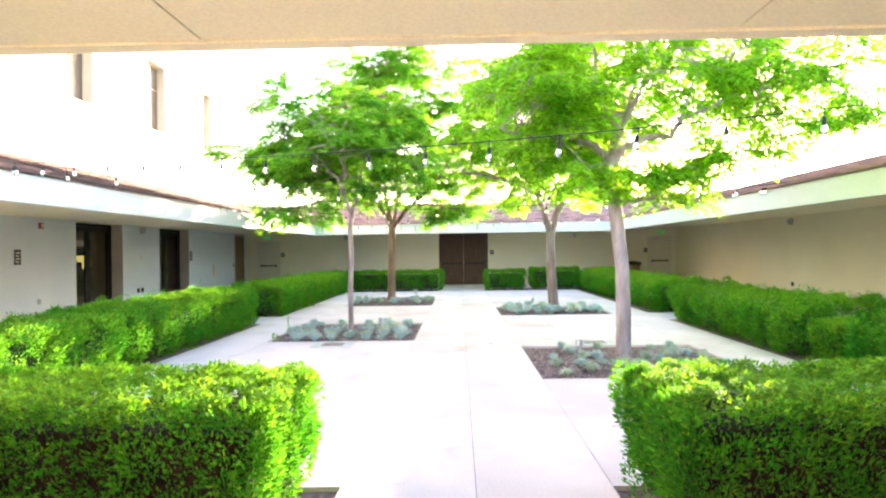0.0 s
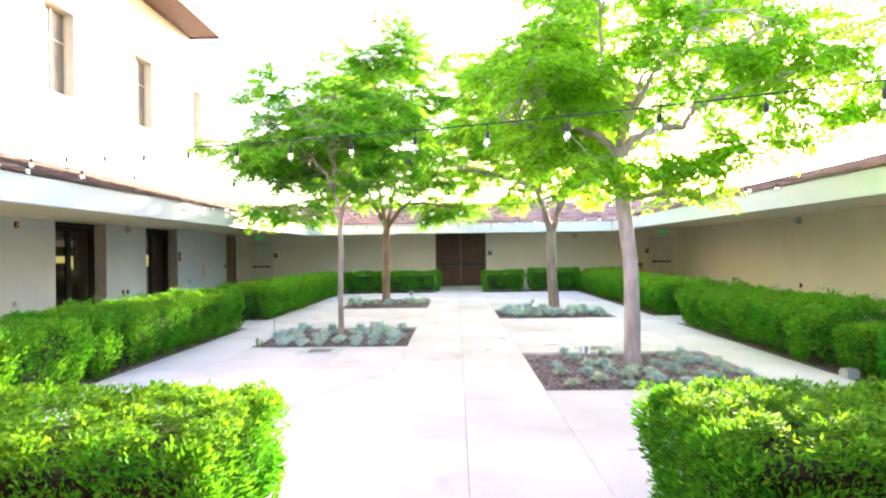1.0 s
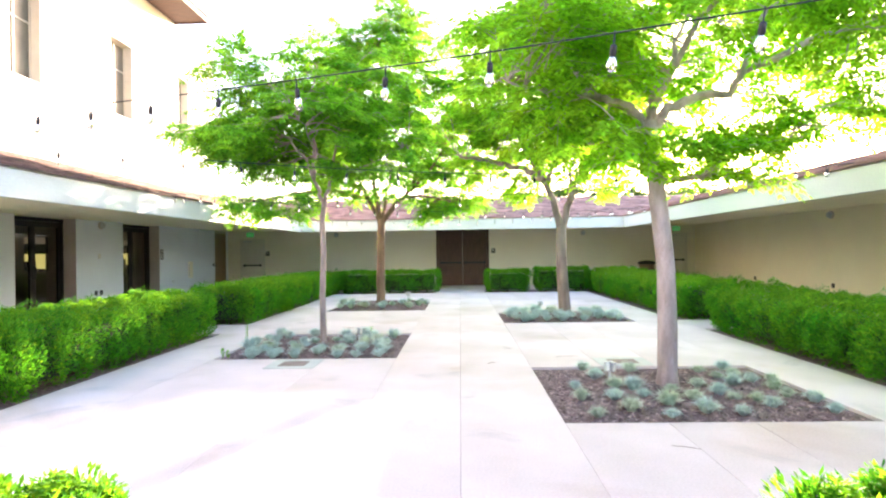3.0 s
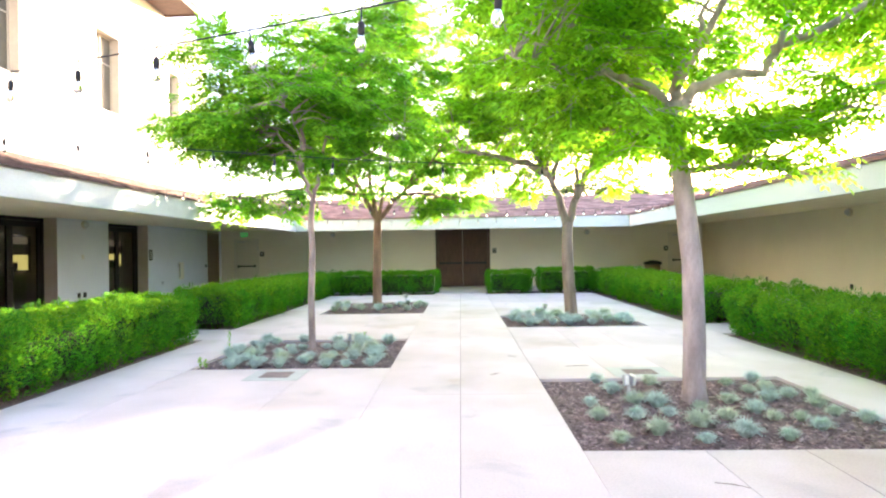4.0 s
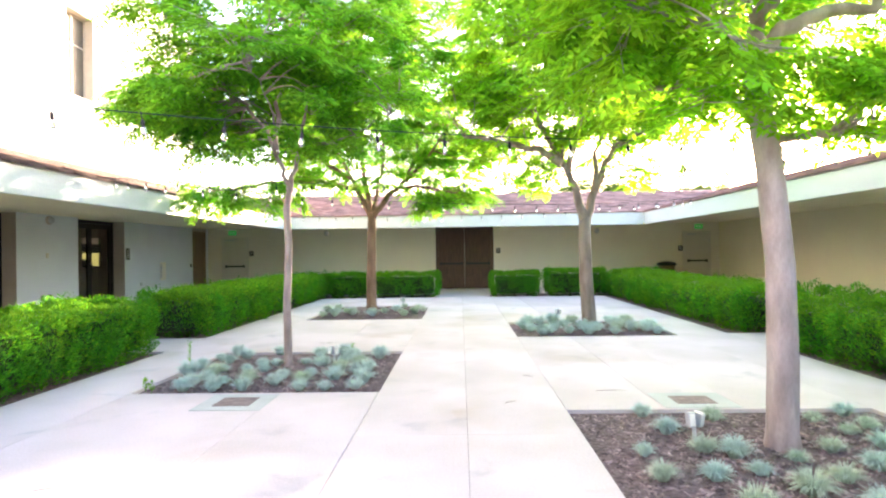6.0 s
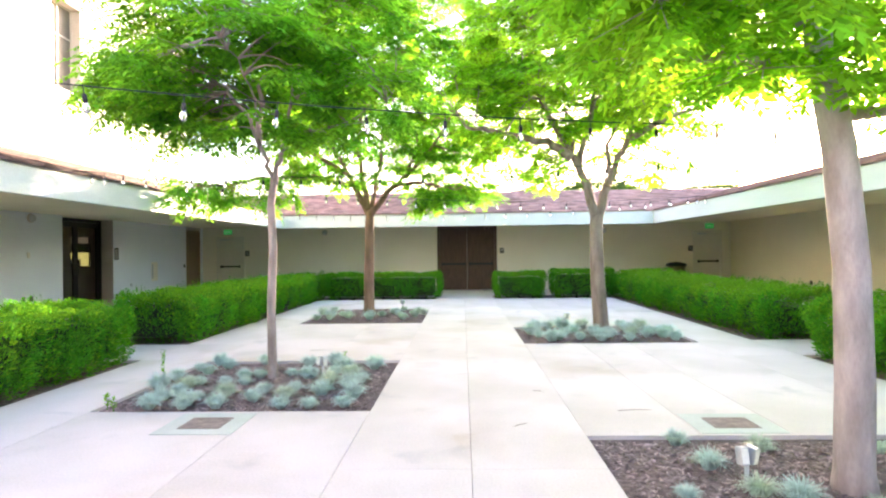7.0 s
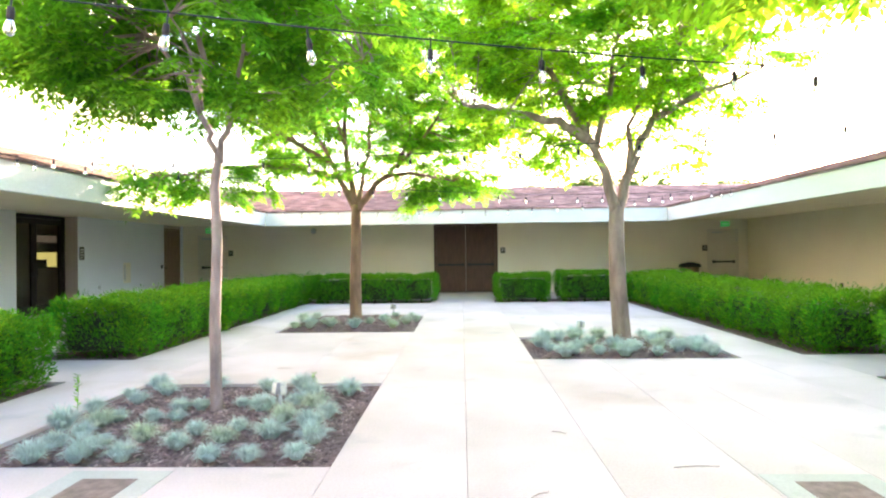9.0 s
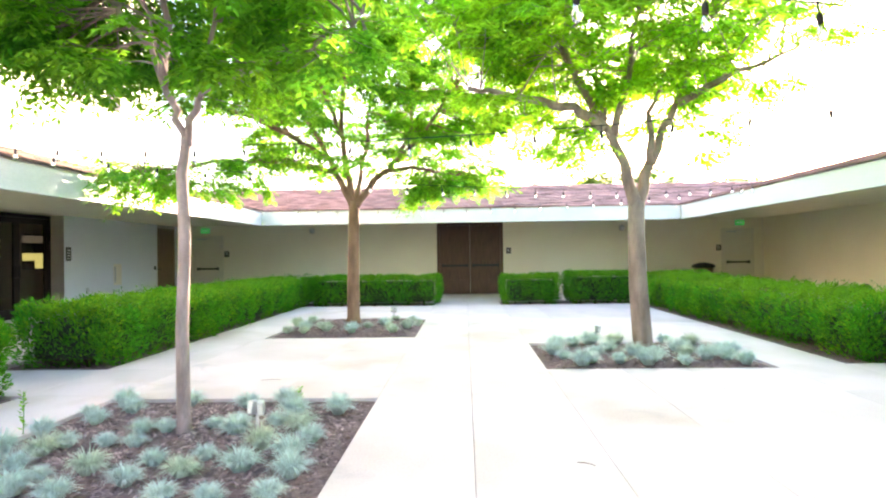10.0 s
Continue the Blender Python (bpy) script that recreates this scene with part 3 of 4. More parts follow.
hedge(4.85, 5.5, 7.9, 8.6, 0.62, 6000, 0.04, 17, "small sparse bush with pale tips between hedges", 0.55, 0.03, tuft=0.09)
hedge(4.78, 6.05, 8.72, 13.62, 0.82, 6000, 0.041, 18, "tall lumpy green hedge with loose shoots", 0.1, 0.08, tuft=0.17, humps=((11.7, 0.8, 0.08), (9.5, 0.8, -0.07)), lip=(1, 0.2))
hedge(4.88, 6.05, 15.05, 25.1, 0.82, 3200, 0.05, 19, "long clipped green hedge beside the plain wall", 0.14, 0.07, tuft=0.17, humps=((18.0, 1.2, 0.06), (22.5, 1.5, 0.07)), lip=(1, 0.2))
hedge(-4.06, -0.47, 24.02, 25.1, 0.83, 3000, 0.048, 20, "clipped green hedge before the end wall", 0.06)
hedge(1.22, 2.8, 24.02, 25.1, 0.82, 3000, 0.048, 21, "short clipped hedge beside the wooden doors", 0.06)
hedge(3.0, 4.86, 24.02, 25.1, 0.88, 3000, 0.048, 22, "short clipped hedge at the court's far corner", 0.06)


# ---- trees ----
def tree(at, r0, trunk, limbs, crown, sprays, seed, label, bark, leaf=None, scale=1.0, name="tree", extra=(), stout=0.46, slim=0.68, clear=None):
    """trunk: points to the fork; limbs: lists of points; crown: centre, radii; the leaves are feathered, in flat tiers."""
    rng = np.random.default_rng(seed)
    root = tagged(empty(name, at), label, "tree", "courtyard trees")
    bm = bmesh.new()
    n = len(trunk)
    flare = [1.3] + [1.0 - 0.28 * i / (n - 1) for i in range(1, n)]
    tube(bm, trunk, [r0 * f for f in flare], 14, 0.07, seed)
    part("trunk", bm, bark, root)
    nodes = []
    for k, pts in enumerate(limbs):
        m = len(pts)
        r1 = r0 * (stout if k < 3 else stout * slim)
        fine = []
        for i in range(m - 1):
            for s in range(4):
                f = s / 4
                p = Vector(pts[i]).lerp(Vector(pts[i + 1]), f)
                p += Vector(rng.normal(0, 0.018, 3)) * (1 if i or s else 0)
                fine.append(p)
        fine.append(Vector(pts[-1]))
        part("limb", tube(bmesh.new(), fine, [r1 * (1 - 0.75 * i / len(fine)) for i in range(len(fine))], 8, 0.05, seed + k), bark, root)
        nodes += fine[2:]
    nodes_a = np.array([tuple(p) for p in nodes])
    c, rad = np.array(crown[0]), np.array(crown[1])
    # boughs: from the nearest limb to points in the outer crown, with side shoots, feathered leaves along them
    ends = []
    while len(ends) < sprays:
        p = rng.normal(0, 1, 3)
        p = p / np.linalg.norm(p)
        if p[2] < -0.7:
            continue
        uneven = 0.88 + 0.2 * math.sin(4.1 * p[0] + 1.7 * seed) * math.cos(3.3 * p[1] + seed) + 0.1 * math.sin(7 * p[2] + 5 * p[0])
        q = c + p * rad * (0.42 + 0.58 * rng.random() ** 0.6) * uneven
        q[2] -= 0.1 * rad[2] * (p[0] ** 2 + p[1] ** 2)
        q[2] = round(q[2] / (0.4 * scale)) * 0.4 * scale + rng.normal(0, 0.07)
        if clear and abs(q[0] - clear[0]) < clear[1] and q[1] < clear[2] and q[2] < clear[3]:
            continue
        ends.append(q)
    for e in extra:
        ends += [np.array(e) + rng.normal(0, 1, 3) * np.array([0.3, 0.3, 0.12]) for _ in range(4)]
    P0, DIR = [], []
    bm = bmesh.new()
    for q in ends:
        k = np.argmin(((nodes_a - q) ** 2 * np.array([1, 1, 2.2])).sum(1) * rng.uniform(0.8, 1.5, len(nodes_a)))
        a = nodes_a[k]
        span = np.linalg.norm(q - a)
        mid = a + (q - a) * 0.5 + np.array([0, 0, 0.14 * span]) + rng.normal(0, 0.06, 3)
        pts = [(1 - f) ** 2 * a + 2 * f * (1 - f) * mid + f * f * q for f in np.linspace(0, 1, 6)]
        tube(bm, pts, [(0.014 - 0.0021 * m) * scale for m in range(6)], 4)
        head = q - pts[3]
        head[2] *= 0.4
        head = head / max(np.linalg.norm(head), 1e-6)
        side = np.array([-head[1], head[0], 0.0])
        # the bough's own leaves, then two or three flat side shoots
        lines = [(pts[3], q)]
        for s in (-1, 1, rng.choice((-1, 1))):
            st = pts[3] + (q - pts[3]) * rng.uniform(0.0, 0.7)
            en = st + (side * s * rng.uniform(0.5, 1.0) + head * rng.uniform(0.2, 0.8)) * rng.uniform(0.25, 0.5) * scale + np.array([0, 0, rng.normal(-0.03, 0.05)])
            lines.append((st, en))
            tube(bm, [st, en], [0.006 * scale, 0.003 * scale], 3)
        for st, en in lines:
            d = en - st
            ln = np.linalg.norm(d)
            d = d / max(ln, 1e-6)
            sd = np.array([-d[1], d[0], 0.0])
            for m in range(max(2, int(ln / (0.1 * scale)))):
                f = 0.15 + 0.85 * (m + 1) / max(2, int(ln / (0.1 * scale)))
                for s in (-1, 1):
                    P0.append(st + (en - st) * f)
                    DIR.append(d * rng.uniform(0.3, 0.9) + sd * s * rng.uniform(0.5, 1.0) + np.array([0, 0, rng.normal(-0.12, 0.2)]))
            P0.append(en)
            DIR.append(d + np.array([0, 0, -0.2]))
    tagged(part("twig", bm, bark, root), kind="stuff")
    start, d = np.array(P0), unit(np.array(DIR))
    n = len(start)
    Lr = rng.uniform(0.17, 0.3, n) * scale
    side = unit(np.cross(d, np.array([0, 0, 1.0])) + rng.normal(0, 0.2, (n, 3)))
    up = np.cross(side, d)
    out = []
    pairs = 5
    for j in range(pairs):
        f = 0.2 + 0.75 * j / (pairs - 1)
        sag = -0.3 * f * f
        p = start + d * (Lr * f)[:, None] + np.array([0, 0, 1.0]) * (Lr * sag)[:, None]
        for s in (-1, 1):
            al = unit(side * s + d * 0.6 + up * -0.3 + rng.normal(0, 0.14, (n, 3)))
            ac = unit(np.cross(al, up) + rng.normal(0, 0.15, (n, 3)))
            ll = 0.098 * scale * (1.05 - 0.5 * abs(f - 0.5)) * rng.uniform(0.8, 1.2, n)
            out.append(blades(p, al, ac, ll, ll * 0.4, 0.42, 0.03))
    tip = start + d * Lr[:, None] + np.array([0, 0, -0.27]) * Lr[:, None]
    out.append(blades(tip, unit(d + np.array([0, 0, -0.5])), side, 0.09 * scale * np.ones(n), 0.036 * scale * np.ones(n)))
    cards("crown", np.concatenate(out), [leaf or M_LEAF], root)
    return root


tree((2.52, 9.05, 0.0), 0.112, [(0, 0, -0.1), (0.0, 0, 0.12), (0.01, 0, 0.6), (0.0, 0, 1.3), (-0.08, -0.03, 2.0), (-0.13, 0.02, 2.5), (-0.13, 0.08, 2.86)],
     [[(-0.13, 0.08, 2.75), (-0.06, 0.1, 3.05), (-0.02, 0.12, 3.32), (-0.18, 0.15, 3.52), (-0.3, 0.2, 4.2), (-0.3, 0.2, 4.9)], [(-0.14, 0.08, 2.75), (-0.3, 0.1, 2.98), (-0.49, 0.12, 3.1), (-0.66, 0.15, 3.15), (-0.95, 0.2, 3.55), (-1.5, 0.2, 4.2)],
      [(-0.12, 0.08, 2.75), (0.1, 0.1, 3.0), (0.42, 0.1, 3.16), (0.75, 0.1, 3.14), (0.88, 0.1, 3.4), (1.2, 0.2, 4.1), (2.0, 0.2, 4.5)], [(-0.03, 0.12, 3.28), (0.16, 0.12, 3.52), (0.25, 0.15, 3.9), (0.65, 0.2, 4.8)],
      [(-0.11, 0, 2.18), (0.35, 0.15, 2.24), (0.75, 0.25, 2.27), (1.05, 0.3, 2.37), (1.5, 0.4, 2.62), (2.2, 0.5, 2.95), (2.8, 0.7, 3.2)], [(0.75, 0.25, 2.27), (1.05, 0.2, 2.2), (1.25, 0.2, 2.36), (1.45, 0.1, 2.75)],
      [(-0.13, 0.1, 2.8), (0.25, 0.8, 3.4), (0.55, 1.7, 3.9)], [(-0.1, 0.1, 3.0), (0.15, -0.6, 3.7), (0.45, -1.4, 4.1)], [(-0.12, 0.05, 2.4), (-0.5, 0.5, 2.7), (-1.15, 1.0, 2.95)], [(0.88, 0.2, 3.4), (1.75, -0.4, 3.7), (2.75, -0.6, 3.7)], [(-0.66, 0.15, 3.15), (-1.1, -0.2, 3.1), (-1.7, -0.4, 3.2)]],
     ((0.45, 0.3, 4.2), (3.1, 2.7, 1.75)), 232, 31, "spreading shade tree with smooth grey trunk, bright green feathered leaves", M_BARKP, stout=0.58, slim=0.62,
     clear=(0.2, 0.8, 0.9, 3.6), extra=((-0.35, -0.3, 2.5), (0.0, -0.35, 2.45), (0.2, -0.3, 2.4), (-0.15, -0.3, 2.6), (-0.6, -0.1, 2.7), (-0.75, 0.4, 2.75), (-1.15, 0.7, 2.95), (-1.0, -0.2, 2.95), (-1.5, -0.3, 3.2), (-0.5, 0.5, 2.9), (-0.9, 0.6, 3.25), (1.75, 0.5, 3.0), (2.55, 0.6, 3.3), (1.35, -0.4, 2.9), (1.0, 0.2, 2.65), (1.45, 0.3, 2.85), (0.6, 0.0, 2.5), (2.75, 0.3, 3.5), (3.1, 0.2, 3.4)))
tree((-1.95, 12.35, 0.0), 0.056, [(0, 0, -0.1), (0, 0, 0.1), (-0.01, 0, 0.8), (0.02, 0, 1.5), (0.0, 0, 2.0), (0.04, 0, 2.25)],
     [[(0.04, 0, 2.2), (-0.05, 0, 2.5), (-0.14, 0, 2.73), (-0.46, 0, 3.29), (-0.75, 0.05, 3.56), (-1.3, 0.1, 3.9)], [(0.05, 0, 2.22), (0.12, 0.05, 2.6), (0.15, 0.1, 2.87), (0.3, 0.1, 3.6), (0.4, 0.2, 4.3)], [(-0.14, 0, 2.75), (-0.08, -0.05, 3.34), (0.1, 0, 3.92), (0.0, 0, 4.4)],
      [(0.12, 0, 2.6), (0.8, 0.3, 3.0), (1.4, 0.2, 3.3)], [(-0.1, 0, 2.7), (0.0, -0.6, 3.2), (-0.1, -1.2, 3.5)]],
     ((-0.2, 0.0, 3.75), (1.72, 1.7, 1.25)), 160, 32, "slender young tree with thin pale trunk and layered green crown", M_BARKS, M_LEAFD, clear=(-0.1, 0.6, 0.5, 3.4), stout=0.62, slim=0.4,
     extra=((-1.65, 0.0, 3.4), (-1.55, 0.2, 3.25), (-0.5, -0.2, 2.9), (0.45, -0.2, 2.8), (-1.5, 0.1, 3.3), (-0.9, 0.0, 3.1)))
tree((2.62, 15.9, 0.03), 0.142, [(0, 0, -0.1), (-0.03, 0, 0.12), (-0.07, 0, 0.8), (-0.09, 0, 1.5), (-0.08, 0, 2.0)],
     [[(-0.09, 0, 1.9), (-0.25, 0, 2.5), (-0.45, 0.05, 3.0), (-0.86, 0.1, 3.68), (-1.1, 0.1, 4.4), (-1.2, 0, 5.2)], [(-0.06, 0, 1.85), (0.11, 0.05, 2.48), (0.35, 0.1, 3.0), (0.5, 0.1, 3.3), (0.9, 0.1, 4.4)], [(-0.5, 0, 3.0), (-0.9, -0.1, 3.25), (-1.7, -0.2, 3.38), (-2.3, -0.2, 3.5)],
      [(-0.36, 0, 2.87), (-0.12, 0.1, 3.7), (0.0, 0, 4.7)], [(0.11, 0, 2.48), (0.15, 0.2, 3.2), (0.5, 0.3, 3.9)], [(-0.5, 0, 3.1), (-0.4, 0.8, 3.8), (-0.3, 1.4, 4.3)], [(0.5, 0, 3.3), (1.1, -0.3, 3.6), (1.9, -0.3, 3.9)]],
     ((-0.3, 0.3, 4.9), (2.9, 2.5, 2.3)), 330, 33, "forked shade tree with grey bark and airy green crown", M_BARKG, stout=0.6,
     extra=((0.2, 0.2, 3.75), (0.7, 0.2, 3.65), (-0.2, 0.3, 3.75), (-0.9, -0.2, 3.65), (-0.6, 0.7, 3.4), (0.5, 0.8, 3.4), (-1.1, 0.1, 2.7), (-1.3, 0.3, 3.0), (0.8, -0.2, 2.9), (-1.9, -0.2, 3.2)))
tree((-1.92, 19.4, 0.06), 0.13, [(0, 0, -0.1), (0, 0, 0.12), (0.0, 0, 0.8), (0.02, 0, 1.5), (0.03, 0, 2.1), (0.04, 0, 2.35)],
     [[(0.03, 0, 2.2), (-0.25, 0, 2.8), (-0.47, 0.05, 3.19), (-0.9, 0.1, 4.0), (-1.4, 0.1, 5.2)], [(0.03, 0, 2.3), (-0.12, 0.1, 2.9), (-0.22, 0.1, 3.7), (-0.1, 0, 5.6), (-0.3, 0, 7.0)], [(0.04, 0, 2.2), (0.45, 0, 2.75), (0.9, 0.1, 3.17), (1.35, 0.1, 3.6), (2.0, 0.2, 4.6)],
      [(0.04, 0, 2.3), (0.3, -0.1, 3.3), (0.4, -0.2, 4.2), (0.6, -0.2, 5.8)], [(0.7, 0, 2.95), (1.3, -0.1, 2.95), (2.0, -0.1, 2.8)], [(-0.3, 0, 2.9), (-1.2, -0.4, 3.1), (-1.9, -1.2, 3.0), (-2.4, -1.9, 2.8), (-3.0, -2.1, 2.7)], [(0.9, 0, 3.1), (1.1, 0.6, 3.9), (1.2, 0.7, 5.0)],
      [(-0.5, 0, 3.2), (-1.4, 0.3, 3.8), (-2.3, 0.4, 4.3)], [(-0.2, 0.1, 3.6), (-0.3, -1.0, 4.2), (-0.4, -1.8, 4.8)], [(-0.5, 0, 3.2), (-1.4, -1.4, 3.7), (-2.5, -2.9, 4.0), (-3.4, -4.0, 4.1)]],
     ((0.1, 0.0, 5.4), (3.0, 2.6, 3.6)), 480, 34, "tall shade tree with several limbs from a low fork", M_BARK, M_LEAFD, stout=0.6,
     extra=((-3.5, -4.1, 4.1), (-3.0, -3.5, 4.2), (-2.4, -2.8, 4.15), (1.1, -0.1, 2.5), (1.8, 0.0, 2.75), (-2.9, -2.0, 2.55), (-2.4, -2.0, 2.5), (-1.9, -1.8, 2.6), (-2.5, -2.1, 2.75), (-2.9, -2.1, 2.9), (-2.1, -1.8, 2.7), (-1.7, -1.2, 2.9), (1.4, 0.1, 3.0), (-0.6, -0.6, 3.1), (-1.4, -0.3, 3.1), (0.5, -0.6, 3.2), (2.3, 0, 2.75), (2.6, -0.3, 3.0), (1.6, -0.5, 2.6), (2.0, 0.5, 2.85), (1.2, 0.6, 2.8)))


# ---- doors ----
def wooden_doors():
    root = tagged(empty("door_1", (-0.72, YN, 0)), "wide dark brown panelled wooden double doors, closed", "door", kind="structure")
    W, H = 2.26, 2.44
    part("frame", boxes((0, 0.09, 0.03, 0.17, 0, H), (W - 0.09, W, 0.03, 0.17, 0, H), (0.09, W - 0.09, 0.03, 0.17, H - 0.09, H)), M_WOOD, root)
    part("threshold", boxes((-0.02, W + 0.02, -0.05, 0.17, 0.0, 0.018), bevel=0.004), M_STEEL, root)
    half = (W - 0.18) / 2
    for k in range(2):
        x0 = 0.092 + k * half
        leaf = part("door_leaf", boxes((x0, x0 + half - 0.006, 0.09, 0.14, 0.02, H - 0.095), bevel=0.004), M_WOOD, root)
        for z0, z1 in ((0.12, 0.5), (0.56, 0.86), (1.12, 2.25)):
            part("panel", boxes((x0 + 0.12, x0 + half - 0.12, 0.077, 0.091, z0, z1), bevel=0.006), M_WOOD, leaf)
        bar = part("push_bar", boxes((x0 + 0.06, x0 + half - 0.06, 0.02, 0.06, 0.95, 1.01), (x0 + 0.06, x0 + 0.14, 0.02, 0.09, 0.93, 1.03), (x0 + half - 0.14, x0 + half - 0.06, 0.02, 0.09, 0.93, 1.03), bevel=0.005), M_BLACK, leaf, "dark steel push bar")
    return root


def glass_doors(n, y0, y1):
    root = tagged(empty("door_%d" % n, (XW - 0.45, y0, 0)), "dark bronze framed glass double doors in a recess", "door", kind="structure")
    W, H = y1 - y0, SOFF - 0.01
    part("frame", boxes((0.0, 0.11, 0.0, 0.07, 0, H), (0.0, 0.11, W - 0.07, W, 0, H), (0.0, 0.11, 0.07, W - 0.07, H - 0.09, H)), M_BRONZE, root)
    half = (W - 0.14) / 2
    for k in range(2):
        a = 0.072 + k * half
        b = a + half - 0.006
        leaf = part("door_leaf", boxes((0.02, 0.075, a, a + 0.09, 0.01, H - 0.095), (0.02, 0.075, b - 0.09, b, 0.01, H - 0.095), (0.02, 0.075, a + 0.09, b - 0.09, 0.01, 0.24), (0.02, 0.075, a + 0.09, b - 0.09, H - 0.23, H - 0.095)), M_BRONZE, root)
        part("pane", boxes((0.04, 0.05, a + 0.09, b - 0.09, 0.24, H - 0.23)), M_PANE, leaf)
        hy = b - 0.05 if k == 0 else a + 0.05
        part("handle", tube(bmesh.new(), [(0.075, hy, 0.95), (0.12, hy, 0.95), (0.12, hy, 1.25), (0.075, hy, 1.25)], [0.011] * 4, 8), M_STEEL, leaf)
    return root


def brown_door():
    root = tagged(empty("door_4", (XW - 0.12, 27.1, 0)), "plain brown wooden door at the wall's end", "door", kind="structure")
    part("frame", boxes((0.0, 0.1, 0.002, 0.06, 0, 2.35), (0.0, 0.1, 1.16, 1.218, 0, 2.35), (0, 0.1, 0.06, 1.16, 2.29, 2.35)), M_WOOD2, root)
    leaf = part("door_leaf", boxes((0.03, 0.075, 0.063, 1.157, 0.01, 2.287), bevel=0.004), M_WOOD2, root)
    part("transom", boxes((0.0, 0.12, 0.002, 1.218, 2.352, SOFF - 0.004)), M_REVEAL, root)
    part("handle", boxes((0.075, 0.13, 0.12, 0.15, 1.0, 1.03), (0.11, 0.13, 0.12, 0.25, 1.0, 1.025)), M_STEEL, leaf)
    return root


def exit_door(n, x0):
    root = tagged(empty("door_%d" % n, (x0, YN, 0)), "cream painted steel exit door with a dark push bar", "door", kind="structure")
    part("frame", boxes((-0.06, 0.0, -0.03, 0.0, 0, 2.12), (0.95, 1.01, -0.03, 0.0, 0, 2.12), (0.0, 0.95, -0.03, 0.0, 2.06, 2.12)), M_DOORP, root)
    leaf = part("door_leaf", boxes((0.004, 0.946, -0.018, -0.001, 0.01, 2.055), bevel=0.003), M_DOORP, root)
    part("push_bar", boxes((0.1, 0.84, -0.085, -0.045, 0.95, 1.01), (0.1, 0.17, -0.09, -0.018, 0.93, 1.03), (0.79, 0.86, -0.09, -0.018, 0.93, 1.03), bevel=0.005), M_STEEL, leaf, "dark steel push bar")
    part("door_closer", boxes((0.1, 0.42, -0.075, -0.018, 1.98, 2.03), (0.4, 0.6, -0.06, -0.045, 2.03, 2.045), bevel=0.004), M_GREYP, leaf)
    part("hinge", boxes((0.946, 0.962, -0.034, -0.018, 1.7, 1.8)), M_GREYP, leaf)
    return root


wooden_doors()
glass_doors(2, *DOORS_W[0])
glass_doors(3, *DOORS_W[1])
brown_door()
exit_door(5, -9.12)
exit_door(6, 8.9)


# ---- things on the walls ----
def exit_sign(x):
    root = tagged(empty("exit_sign", (x, YN, 2.2)), "small lit green exit sign above a door", "exit sign", "exit signs")
    part("housing", boxes((-0.16, 0.16, -0.05, 0.0, 0.0, 0.19), bevel=0.008), M_GREYP, root)
    part("face", boxes((-0.145, 0.145, -0.056, -0.05, 0.015, 0.175)), M_EXIT, root, "glowing green face")
    for k in range(4):
        part("letter_bar", boxes((-0.105 + k * 0.056, -0.065 + k * 0.056, -0.06, -0.056, 0.055, 0.135)), M_LIGHTBAR, root)


exit_sign(-8.73)
exit_sign(9.45)


def wall_plate(name, at, rz, w, h, label, bars=0, material=None, deep=0.012):
    root = tagged(empty(name, at, rz), label, name.replace("_", " "))
    part("plate", boxes((-w / 2, w / 2, -deep, 0, -h / 2, h / 2), bevel=0.003), material or M_PLATE, root)
    for k in range(bars):
        z = h * 0.28 - k * h * 0.2
        part("text_bar", boxes((-w * 0.32, w * (0.32 - 0.12 * (k % 2)), -deep - 0.002, -deep, z - h * 0.04, z + h * 0.04)), M_LIGHTBAR, root)
    return root


D = "small dark room sign plate with pale lines of writing"
wall_plate("room_sign", (1.72, YN, 1.47), 0, 0.17, 0.2, D, 3)
wall_plate("room_sign", (-8.0, YN, 1.48), 0, 0.17, 0.2, D, 3)
wall_plate("room_sign", (8.76, YN, 1.47), 0, 0.17, 0.2, D, 3)
# on the west wall the plates face +x
wall_plate("notice_panel", (XW, 13.77, 1.54), 90, 0.2, 0.34, "tall dark notice panel beside a recess", 4)
wall_plate("notice_panel", (XW, 22.66, 1.5), 90, 0.2, 0.34, "tall dark notice panel beside the glass doors", 4)
wall_plate("card_reader", (XW, 26.92, 1.06), 90, 0.07, 0.12, "small black card reader by the brown door", 0, M_BLACK, 0.03)
wall_plate("outlet_cover", (XW, 14.45, 0.48), 90, 0.08, 0.12, "grey outdoor outlet cover", 0, M_GREYP, 0.04)
wall_plate("outlet_cover", (XW, 18.9, 0.46), 90, 0.08, 0.13, "dark outdoor outlet cover low on the wall", 0, M_STEEL, 0.04)
wall_plate("outlet_cover", (XW, 19.15, 0.46), 90, 0.08, 0.13, "dark outdoor outlet cover low on the wall", 0, M_STEEL, 0.04)
wall_plate("outlet_cover", (XW, 23.4, 0.56), 90, 0.08, 0.1, "grey outdoor outlet cover", 0, M_GREYP, 0.04)
wall_plate("outlet_cover", (XE, 18.95, 0.41), -90, 0.08, 0.12, "dark outlet cover on the plain wall", 0, M_STEEL, 0.04)
wall_plate("outlet_cover", (XE, 23.25, 0.42), -90, 0.08, 0.12, "dark outlet cover on the plain wall", 0, M_STEEL, 0.04)
wall_plate("wall_switch", (XW, 19.1, 1.47), 90, 0.09, 0.13, "pale switch plate on the cream wall", 0, M_DOORP, 0.012)
al = tagged(empty("fire_alarm", (XW, 14.53, 2.28)), "small red fire alarm sounder high on the wall", "fire alarm")
